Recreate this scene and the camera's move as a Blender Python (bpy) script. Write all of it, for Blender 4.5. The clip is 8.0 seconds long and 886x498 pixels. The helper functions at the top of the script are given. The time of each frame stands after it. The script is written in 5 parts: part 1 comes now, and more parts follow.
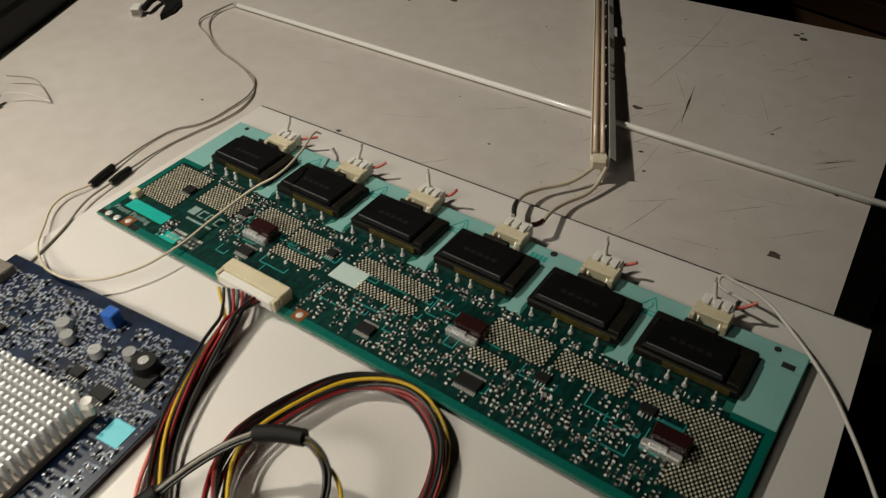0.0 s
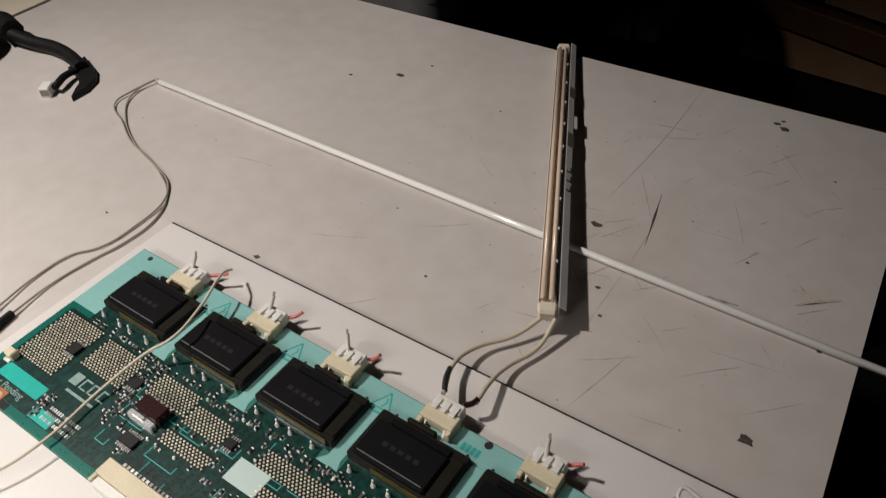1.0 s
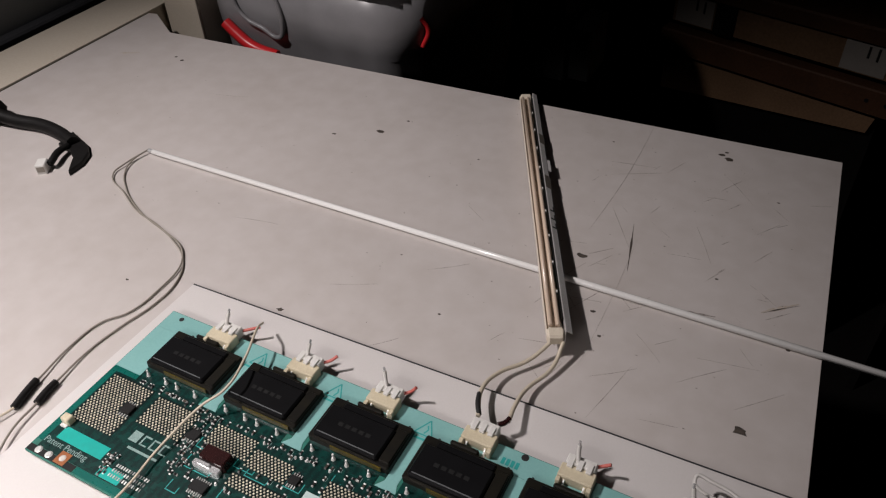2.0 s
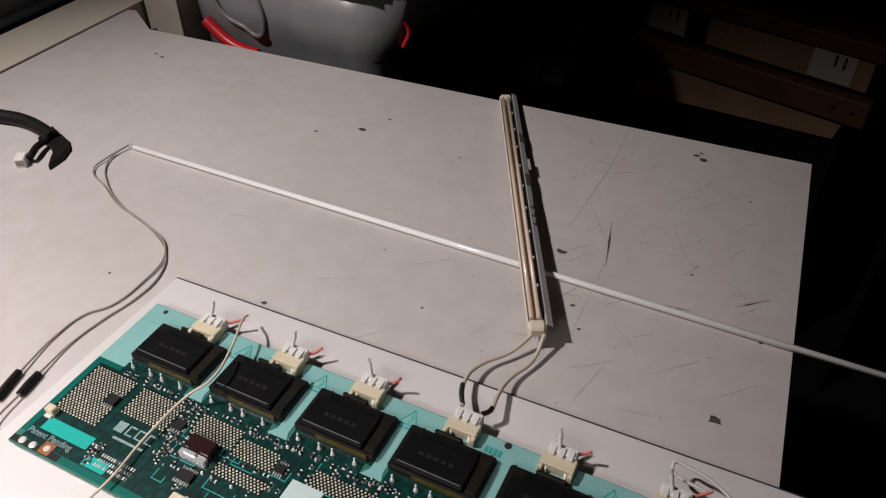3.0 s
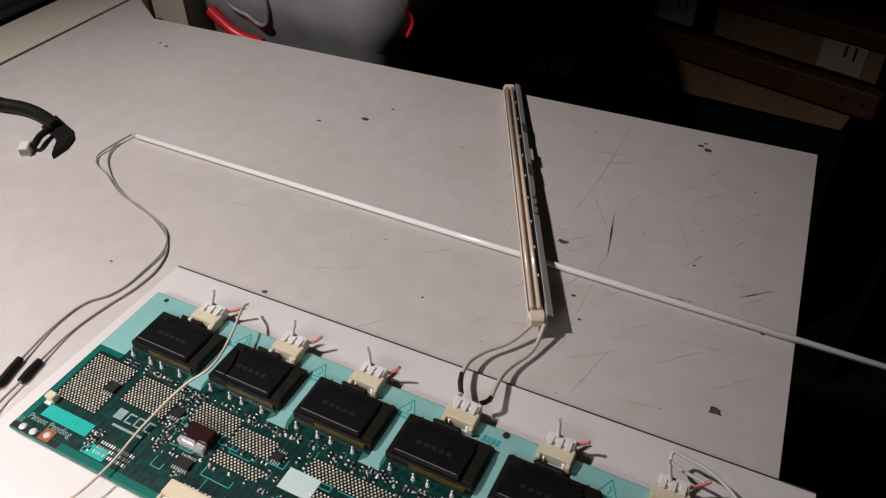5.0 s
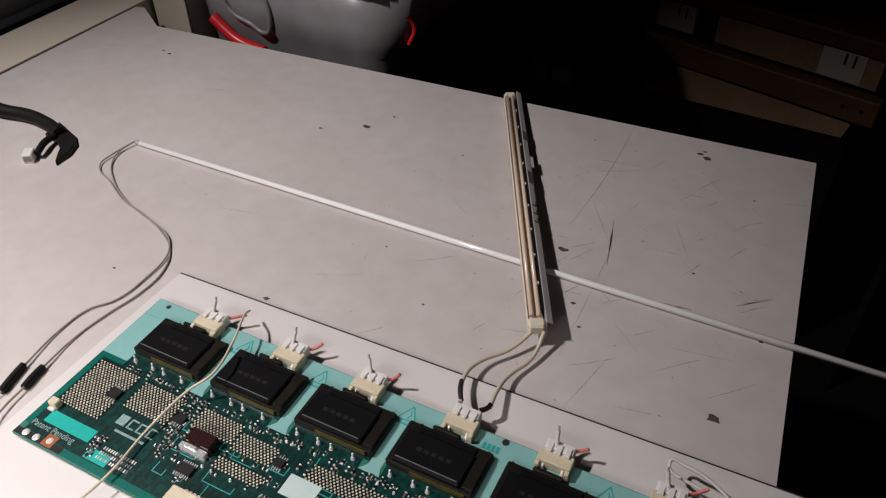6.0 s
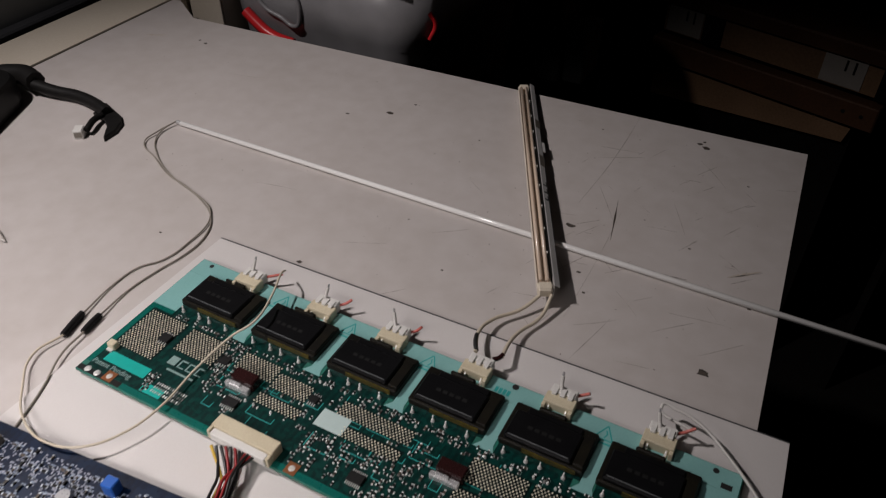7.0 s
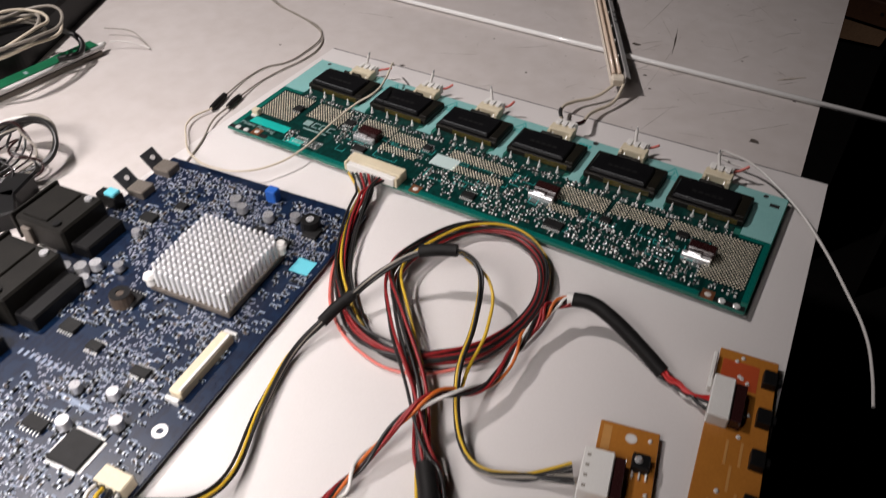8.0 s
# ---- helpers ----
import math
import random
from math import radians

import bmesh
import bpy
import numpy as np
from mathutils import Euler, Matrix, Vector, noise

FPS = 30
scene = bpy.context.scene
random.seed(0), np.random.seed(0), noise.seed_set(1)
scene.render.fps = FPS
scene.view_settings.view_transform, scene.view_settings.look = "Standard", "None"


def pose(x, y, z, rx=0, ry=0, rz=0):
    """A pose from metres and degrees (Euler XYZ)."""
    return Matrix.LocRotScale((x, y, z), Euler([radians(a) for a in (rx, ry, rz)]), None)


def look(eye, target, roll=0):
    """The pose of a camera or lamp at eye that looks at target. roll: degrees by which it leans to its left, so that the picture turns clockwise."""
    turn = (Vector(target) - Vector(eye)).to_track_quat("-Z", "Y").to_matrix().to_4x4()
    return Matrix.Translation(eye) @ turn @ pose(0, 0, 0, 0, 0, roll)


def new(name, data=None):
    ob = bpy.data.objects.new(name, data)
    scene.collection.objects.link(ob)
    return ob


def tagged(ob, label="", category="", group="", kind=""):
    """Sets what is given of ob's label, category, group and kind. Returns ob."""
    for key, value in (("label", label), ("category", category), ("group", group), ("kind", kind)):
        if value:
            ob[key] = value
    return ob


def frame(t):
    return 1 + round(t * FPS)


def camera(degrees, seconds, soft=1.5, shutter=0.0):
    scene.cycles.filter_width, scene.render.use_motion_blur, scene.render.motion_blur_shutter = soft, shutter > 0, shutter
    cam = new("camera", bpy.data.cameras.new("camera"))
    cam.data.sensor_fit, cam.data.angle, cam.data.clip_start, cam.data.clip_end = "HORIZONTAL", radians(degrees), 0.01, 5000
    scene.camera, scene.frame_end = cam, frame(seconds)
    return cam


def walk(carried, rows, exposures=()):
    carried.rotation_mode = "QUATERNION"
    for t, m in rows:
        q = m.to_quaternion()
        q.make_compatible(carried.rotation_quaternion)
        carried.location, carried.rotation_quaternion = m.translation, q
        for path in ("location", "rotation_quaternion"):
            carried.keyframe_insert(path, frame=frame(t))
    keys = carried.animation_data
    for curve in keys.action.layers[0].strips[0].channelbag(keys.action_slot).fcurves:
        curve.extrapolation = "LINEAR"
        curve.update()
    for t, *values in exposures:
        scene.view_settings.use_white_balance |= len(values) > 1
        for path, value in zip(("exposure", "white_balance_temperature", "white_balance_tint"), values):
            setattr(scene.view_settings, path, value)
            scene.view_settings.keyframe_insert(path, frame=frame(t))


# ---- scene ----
cam = camera(59.9, 8.0, 1.2, 0.2)
PATH = [
    (0, (0.323, -0.239, 0.242), (-0.581, 0.956, -1.082), -2.7),
    (0.5, (0.311, -0.173, 0.243), (-0.566, 0.996, -1.122), -3.8),
    (1, (0.294, -0.144, 0.267), (-0.574, 1.034, -1.097), -2.8),
    (1.5, (0.277, -0.168, 0.298), (-0.513, 1.103, -1.028), -3.7),
    (3, (0.273, -0.201, 0.299), (-0.404, 1.168, -0.992), -0.3),
    (3.5, (0.273, -0.201, 0.296), (-0.417, 1.15, -1.007), -0.9),
    (4, (0.274, -0.2, 0.297), (-0.422, 1.14, -1.015), -0.9),
    (4.5, (0.276, -0.199, 0.297), (-0.414, 1.144, -1.014), -0.7),
    (6, (0.278, -0.2, 0.3), (-0.42, 1.153, -0.996), -0.6),
    (6.5, (0.282, -0.209, 0.307), (-0.428, 1.143, -0.985), -0.6),
    (7, (0.293, -0.244, 0.311), (-0.425, 1.11, -0.973), 0.3),
    (7.5, (0.303, -0.316, 0.299), (-0.424, 1.016, -1.002), -0.0),
    (8, (0.323, -0.383, 0.272), (-0.428, 0.896, -1.07), -0.3),
]
EXPOSURES = [(0.0, -0.45, 7400, -2), (0.5, -0.12, 7200, 0), (1.0, -0.1, 6750, 5), (1.5, -0.1, 6450, 10), (3.0, 0.0, 6450, 10), (4.5, 0.0, 6450, 10), (6.5, -0.1, 6450, 10), (7.0, -0.55, 6450, 10), (7.5, -0.25, 6450, 10), (8.0, -0.10, 6450, 10)]
walk(cam, [(t, look(eye, target, roll)) for t, eye, target, roll in PATH], EXPOSURES)

# ---- light ----
world = bpy.data.worlds.new("room_air")
scene.world = world
world.use_nodes = True
world.node_tree.nodes["Background"].inputs[0].default_value = (0.9, 0.95, 1.0, 1)
world.node_tree.nodes["Background"].inputs[1].default_value = 0.01

# a small lamp beyond the left edge of the table and a wide one over its near end
desk_light = bpy.data.lights.new("desk_light", "SPOT")
desk_light.energy = 27.5
desk_light.color = (1.0, 0.92, 0.905)
desk_light.shadow_soft_size = 0.018
desk_light.spot_size = radians(71)
desk_light.spot_blend = 1.0
desk_light_ob = new("desk_light", desk_light)
desk_light_ob.matrix_world = look((-0.330, -0.215, 0.730), (-0.040, 0.000, 0))

near_light = bpy.data.lights.new("near_light", "AREA")
near_light.shape, near_light.size, near_light.size_y = "RECTANGLE", 0.40, 0.35
near_light.energy = 1.22
near_light.spread = radians(53)
near_light.color = (1.0, 0.92, 0.90)
near_light_ob = new("near_light", near_light)
near_light_ob.matrix_world = look((0.038, -0.616, 0.300), (0.030, -0.376, 0))


# ---- materials ----
def shader(name, base, rough=0.5, metal=0.0, second=None, amount=0.5, fine=400.0, coarse=30.0, bump=0.0, coat=0.0,
           per_object=0.0, per_island=0.0, rough_var=0.1, spec=0.5):
    """Two scales of noise mix base and second; bump is the relief's strength."""
    m = bpy.data.materials.new(name)
    m.use_nodes = True
    t = m.node_tree
    n, l = t.nodes, t.links
    b = n["Principled BSDF"]
    b.inputs["Metallic"].default_value = metal
    b.inputs["Coat Weight"].default_value = coat
    b.inputs["Specular IOR Level"].default_value = spec
    second = second or tuple(0.75 * c for c in base)
    where = n.new("ShaderNodeTexCoord")
    big = n.new("ShaderNodeTexNoise")
    big.inputs["Scale"].default_value = coarse
    big.inputs["Detail"].default_value = 4
    small = n.new("ShaderNodeTexNoise")
    small.inputs["Scale"].default_value = fine
    small.inputs["Detail"].default_value = 3
    for tex in (big, small):
        l.new(where.outputs["Object"], tex.inputs["Vector"])
    add = n.new("ShaderNodeMath")
    add.operation = "ADD"
    l.new(big.outputs["Fac"], add.inputs[0])
    l.new(small.outputs["Fac"], add.inputs[1])
    ramp = n.new("ShaderNodeMapRange")
    ramp.inputs["From Min"].default_value = 0.7
    ramp.inputs["From Max"].default_value = 1.3
    ramp.inputs["To Max"].default_value = amount
    l.new(add.outputs[0], ramp.inputs["Value"])
    mix = n.new("ShaderNodeMix")
    mix.data_type = "RGBA"
    mix.inputs["A"].default_value = (*base, 1)
    mix.inputs["B"].default_value = (*second, 1)
    l.new(ramp.outputs["Result"], mix.inputs["Factor"])
    colour = mix.outputs["Result"]
    if per_object or per_island:
        hsv = n.new("ShaderNodeHueSaturation")
        rng = n.new("ShaderNodeMapRange")
        spread = per_object or per_island
        rng.inputs["To Min"].default_value = 1 - spread
        rng.inputs["To Max"].default_value = 1 + spread
        if per_object:
            l.new(n.new("ShaderNodeObjectInfo").outputs["Random"], rng.inputs["Value"])
        else:
            l.new(n.new("ShaderNodeNewGeometry").outputs["Random Per Island"], rng.inputs["Value"])
        l.new(rng.outputs["Result"], hsv.inputs["Value"])
        l.new(colour, hsv.inputs["Color"])
        colour = hsv.outputs["Color"]
    l.new(colour, b.inputs["Base Color"])
    rr = n.new("ShaderNodeMapRange")
    rr.inputs["To Min"].default_value = max(0.03, rough - rough_var)
    rr.inputs["To Max"].default_value = min(1.0, rough + rough_var)
    l.new(small.outputs["Fac"], rr.inputs["Value"])
    l.new(rr.outputs["Result"], b.inputs["Roughness"])
    if bump:
        bp = n.new("ShaderNodeBump")
        bp.inputs["Strength"].default_value = bump
        bp.inputs["Distance"].default_value = 0.0004
        l.new(small.outputs["Fac"], bp.inputs["Height"])
        l.new(bp.outputs["Normal"], b.inputs["Normal"])
    return m


def mask_shader(name, base, trace, second, scale=260.0, share=0.5):
    """Solder mask: copper areas and fine traces show through as a lighter or darker green."""
    m = shader(name, base, 0.32, 0, second, 0.6, 900, 60, 0.05, coat=0.25)
    n, l = m.node_tree.nodes, m.node_tree.links
    b = n["Principled BSDF"]
    old = b.inputs["Base Color"].links[0].from_socket
    where = n.new("ShaderNodeTexCoord")
    cells = n.new("ShaderNodeTexVoronoi")
    cells.distance = "CHEBYCHEV"
    cells.feature = "F1"
    cells.inputs["Scale"].default_value = scale
    l.new(where.outputs["Object"], cells.inputs["Vector"])
    wave = n.new("ShaderNodeTexWave")
    wave.inputs["Scale"].default_value = 90
    wave.inputs["Distortion"].default_value = 6
    wave.inputs["Detail"].default_value = 2
    wave.inputs["Detail Scale"].default_value = 40
    l.new(where.outputs["Object"], wave.inputs["Vector"])
    step = n.new("ShaderNodeMath")
    step.operation = "GREATER_THAN"
    step.inputs[1].default_value = 1 - share
    sep = n.new("ShaderNodeSeparateColor")
    l.new(cells.outputs["Color"], sep.inputs[0])
    l.new(sep.outputs[0], step.inputs[0])
    thin = n.new("ShaderNodeMath")
    thin.operation = "GREATER_THAN"
    thin.inputs[1].default_value = 0.82
    l.new(wave.outputs["Fac"], thin.inputs[0])
    top = n.new("ShaderNodeMath")
    top.operation = "MAXIMUM"
    l.new(step.outputs[0], top.inputs[0])
    l.new(thin.outputs[0], top.inputs[1])
    half = n.new("ShaderNodeMath")
    half.operation = "MULTIPLY"
    half.inputs[1].default_value = 0.7
    l.new(top.outputs[0], half.inputs[0])
    mix = n.new("ShaderNodeMix")
    mix.data_type = "RGBA"
    l.new(half.outputs[0], mix.inputs["Factor"])
    l.new(old, mix.inputs["A"])
    mix.inputs["B"].default_value = (*trace, 1)
    l.new(mix.outputs["Result"], b.inputs["Base Color"])
    return m


LAMINATE = shader("worn_laminate", (0.57, 0.53, 0.51), 0.42, 0, (0.46, 0.415, 0.385), 0.6, 70, 11, 0.03)
LAMINATE_EDGE = shader("chipboard_edge", (0.40, 0.33, 0.25), 0.8, 0, (0.25, 0.2, 0.15), 0.8, 900, 90, 0.5)
SHEET = shader("white_plastic_sheet", (0.66, 0.63, 0.615), 0.36, 0, (0.61, 0.58, 0.56), 0.6, 1200, 12, 0.02)
GRIME = shader("burn_mark", (0.03, 0.024, 0.02), 0.8, 0, (0.10, 0.08, 0.065), 0.9, 2500, 500)
PENCIL = shader("scratch_grime", (0.11, 0.09, 0.08), 0.8, 0, (0.50, 0.46, 0.43), 1.2, 1100, 160)
RUST = shader("tape_residue", (0.42, 0.33, 0.24), 0.6, 0, (0.54, 0.50, 0.47), 1.2, 900, 60)
DARK_GREEN = mask_shader("dark_green_mask", (0.0008, 0.020, 0.017), (0.0015, 0.048, 0.039), (0.0006, 0.010, 0.0095), 420, 0.25)
BORDER_GREEN = shader("green_ground_copper_mask", (0.002, 0.125, 0.10), 0.3, 0, (0.0015, 0.09, 0.072), 0.6, 900, 80, 0.03, coat=0.3)
LIGHT_GREEN = shader("pale_green_mask", (0.24, 0.475, 0.455), 0.4, 0, (0.19, 0.41, 0.395), 0.6, 900, 60, 0.03, coat=0.15)
FR4 = shader("board_edge", (0.01, 0.16, 0.12), 0.6, 0, (0.02, 0.1, 0.07), 0.8, 1500, 200)
PAD_GROUND = shader("pad_ground", (0.0015, 0.009, 0.008), 0.4, 0, (0.001, 0.006, 0.006), 0.6, 1500, 200, spec=0.3)
SILK = shader("white_print", (0.27, 0.38, 0.36), 0.6, 0, (0.16, 0.26, 0.24), 0.9, 2200, 300)
TEAL_PRINT = shader("teal_print", (0.03, 0.36, 0.34), 0.5)
TEAL_PAD = shader("teal_pad", (0.01, 0.42, 0.36), 0.35)
SOLDER = shader("solder", (0.78, 0.78, 0.76), 0.22, 0.3, (0.58, 0.57, 0.55), 0.6, 3000, 300, 0.2, per_island=0.8)
VIA = shader("tinned_pads", (0.90, 0.84, 0.69), 0.32, 0.35, (0.74, 0.67, 0.51), 0.7, 3000, 200, 0.2, per_island=0.25)
STEEL = shader("bright_steel", (0.80, 0.80, 0.80), 0.25, 0.6, (0.66, 0.66, 0.67), 0.5, 1500, 120, 0.05)
ALU = shader("bare_aluminium", (0.90, 0.90, 0.91), 0.36, 0.25, (0.74, 0.75, 0.77), 0.6, 1500, 120, 0.1)
COPPER = shader("bare_copper", (0.55, 0.22, 0.10), 0.35, 0.8, (0.4, 0.15, 0.07), 0.7, 1500, 200, 0.1)
BLACK = shader("black_plastic", (0.005, 0.005, 0.0055), 0.42, 0, (0.010, 0.0095, 0.009), 0.6, 1500, 120, 0.15, spec=0.25)
FERRITE = shader("ferrite", (0.004, 0.004, 0.0045), 0.4, 0, (0.008, 0.008, 0.009), 0.6, 1800, 90, 0.15, spec=0.16)
EPOXY = shader("chip_epoxy", (0.008, 0.008, 0.008), 0.5, 0, (0.02, 0.02, 0.02), 0.5, 2500, 200, 0.1, spec=0.25)
BOBBIN = shader("bobbin", (0.006, 0.0055, 0.005), 0.45, 0, (0.016, 0.014, 0.008), 0.7, 1500, 120, 0.1, spec=0.2)
YELLOW_TAPE = shader("yellow_winding_tape", (0.12, 0.09, 0.014), 0.3, 0, (0.03, 0.03, 0.012), 1.0, 700, 110, 0.05)
CREAM = shader("cream_nylon", (0.66, 0.59, 0.43), 0.45, 0, (0.54, 0.46, 0.32), 0.7, 1200, 100, 0.08)
WHITE_NYLON = shader("white_nylon", (0.74, 0.73, 0.70), 0.42, 0, (0.66, 0.64, 0.6), 0.6, 1200, 100, 0.03)
PAPER = shader("white_sticker", (0.50, 0.62, 0.60), 0.6, 0, (0.44, 0.55, 0.53), 0.6, 1500, 150, 0.02)
BROWN = shader("dark_red_case", (0.028, 0.008, 0.008), 0.25, 0, (0.014, 0.006, 0.006), 0.6, 1500, 120, 0.05, coat=0.3)
SMD_BODY = shader("smd_bodies", (0.012, 0.012, 0.012), 0.5, 0, (0.006, 0.006, 0.006), 0.6, 3000, 400, 0, per_island=0.9, spec=0.25)
SMD_TAN = shader("smd_tan", (0.07, 0.05, 0.035), 0.5, 0, (0.04, 0.03, 0.025), 0.6, 3000, 400, 0, per_island=0.5)
BLUE_MASK = mask_shader("blue_mask", (0.0013, 0.007, 0.026), (0.004, 0.015, 0.042), (0.001, 0.004, 0.016), 200, 0.4)
BLUE_PRINT = shader("pale_blue_print", (0.28, 0.33, 0.42), 0.6, 0, (0.15, 0.19, 0.26), 0.8, 1500, 300)
COOL_SOLDER = shader("cool_solder", (0.36, 0.39, 0.43), 0.28, 0.4, (0.26, 0.28, 0.32), 0.6, 3000, 300, 0.2, per_island=0.9)
BLUE_CAP = shader("blue_case", (0.02, 0.11, 0.45), 0.35)
CYAN_STICKER = shader("cyan_sticker", (0.13, 0.52, 0.62), 0.45, 0, (0.10, 0.45, 0.54), 0.5, 1500, 200)
FLUX = shader("phenolic_board", (0.42, 0.165, 0.025), 0.4, 0, (0.33, 0.115, 0.016), 0.7, 900, 80, 0.05, coat=0.2)
FLUX_RED = shader("red_brown_mask", (0.42, 0.07, 0.02), 0.4, 0, (0.34, 0.05, 0.018), 0.6, 900, 100)
FLUX_TRACE = shader("orange_trace", (0.52, 0.26, 0.08), 0.35)
TUBE = shader("phosphor_tube", (0.88, 0.87, 0.85), 0.14, 0, (0.82, 0.81, 0.79), 0.5, 600, 40, 0, coat=0.6)
TUBE_WARM = shader("aged_tube", (0.72, 0.58, 0.46), 0.2, 0, (0.64, 0.49, 0.37), 0.6, 600, 60, 0, coat=0.4)
REFLECTOR_IN = shader("cream_reflector", (0.76, 0.69, 0.60), 0.45, 0, (0.68, 0.60, 0.50), 0.6, 900, 60, 0.03)
REFLECTOR_OUT = shader("reflector_metal", (0.70, 0.69, 0.68), 0.36, 0.35, (0.5, 0.48, 0.46), 0.6, 900, 60, 0.06)
RUBBER = shader("cream_rubber", (0.74, 0.66, 0.54), 0.6, 0, (0.62, 0.54, 0.42), 0.6, 900, 120, 0.05)
INK = shader("black_ink", (0.015, 0.015, 0.015), 0.6)
GREY_WIRE = shader("grey_wire", (0.30, 0.27, 0.23), 0.45, 0, (0.22, 0.2, 0.17), 0.6, 900, 120)
CREAM_WIRE = shader("cream_wire", (0.60, 0.53, 0.42), 0.45, 0, (0.5, 0.43, 0.33), 0.6, 900, 80)
BLACK_WIRE = shader("black_wire", (0.012, 0.011, 0.011), 0.35, 0, (0.02, 0.02, 0.02), 0.6, 900, 120)
RED_WIRE = shader("red_wire", (0.26, 0.014, 0.016), 0.38, 0, (0.19, 0.01, 0.012), 0.6, 900, 120)
PINK_WIRE = shader("faded_red_wire", (0.62, 0.16, 0.13), 0.45, 0, (0.5, 0.1, 0.08), 0.6, 900, 120)
YELLOW_WIRE = shader("yellow_wire", (0.62, 0.40, 0.03), 0.4, 0, (0.5, 0.31, 0.02), 0.6, 900, 120)
ORANGE_WIRE = shader("orange_wire", (0.55, 0.13, 0.02), 0.4, 0, (0.45, 0.1, 0.015), 0.6, 900, 120)
WHITE_WIRE = shader("white_wire", (0.68, 0.66, 0.63), 0.42, 0, (0.58, 0.56, 0.53), 0.6, 900, 120)
SLEEVE = shader("black_sleeving", (0.006, 0.0055, 0.0055), 0.55, 0, (0.016, 0.015, 0.014), 0.6, 2200, 150, 0.4, spec=0.2)
GREEN_STRIP = shader("green_strip_mask", (0.01, 0.14, 0.06), 0.35, 0, (0.006, 0.10, 0.045), 0.6, 900, 80, 0.03, coat=0.2)
GREY_PANEL = shader("grey_panel", (0.13, 0.14, 0.145), 0.4, 0, (0.1, 0.105, 0.11), 0.6, 900, 40, 0.05)
BEIGE = shader("beige_painted_wood", (0.62, 0.56, 0.47), 0.5, 0, (0.54, 0.47, 0.37), 0.6, 500, 15, 0.08)
DARK_GAP = shader("dark_frame", (0.035, 0.036, 0.04), 0.5, 0, (0.02, 0.02, 0.022), 0.6, 500, 20, 0.05)
BIN = shader("milky_plastic", (0.26, 0.255, 0.265), 0.35, 0, (0.17, 0.165, 0.17), 0.7, 40, 11, 0.02)
RED_PLASTIC = shader("red_plastic", (0.62, 0.02, 0.025), 0.35, 0, (0.52, 0.015, 0.02), 0.5, 600, 60)
PLY = shader("raw_plywood", (0.42, 0.25, 0.14), 0.7, 0, (0.25, 0.14, 0.075), 0.8, 300, 14, 0.2)
PLANK = shader("brown_plank", (0.16, 0.07, 0.032), 0.65, 0, (0.09, 0.04, 0.02), 0.8, 300, 18, 0.2)
PAPER_LABEL = shader("crate_label", (0.62, 0.57, 0.52), 0.7, 0, (0.5, 0.45, 0.4), 0.7, 400, 30)
GREY_BOX = shader("grey_board", (0.42, 0.43, 0.43), 0.65, 0, (0.30, 0.31, 0.31), 0.7, 500, 20, 0.1)
# near black for floor, stand and case, and for shade painted on the crate
NEAR_BLACK = shader("near_black", (0.012, 0.011, 0.010), 0.7, 0, (0.007, 0.006, 0.006), 0.7, 60, 4, 0.1, spec=0.1)
DULL_STEEL = shader("dull_steel", (0.20, 0.175, 0.15), 0.5, 0.5, (0.14, 0.12, 0.10), 0.7, 900, 120, 0.1)
SOCKET = shader("dusty_black_plastic", (0.007, 0.0065, 0.0055), 0.5, 0, (0.016, 0.0145, 0.012), 0.7, 900, 90, 0.2, spec=0.2)
GREY_PRINT = shader("pale_grey_print", (0.36, 0.375, 0.44), 0.5, 0, (0.20, 0.215, 0.27), 0.8, 1500, 200)
BRIGHT_RED = shader("bright_red_wire", (0.55, 0.02, 0.02), 0.38, 0, (0.45, 0.015, 0.015), 0.6, 900, 120)
CAN = shader("capacitor_can", (0.55, 0.55, 0.56), 0.3, 0.6, (0.42, 0.42, 0.43), 0.6, 1500, 120, 0.1, per_object=0.25)
WALL = shader("dark_enclosure", (0.06, 0.055, 0.05), 0.85, 0, (0.045, 0.042, 0.04), 0.7, 80, 3, 0.1, spec=0.1)


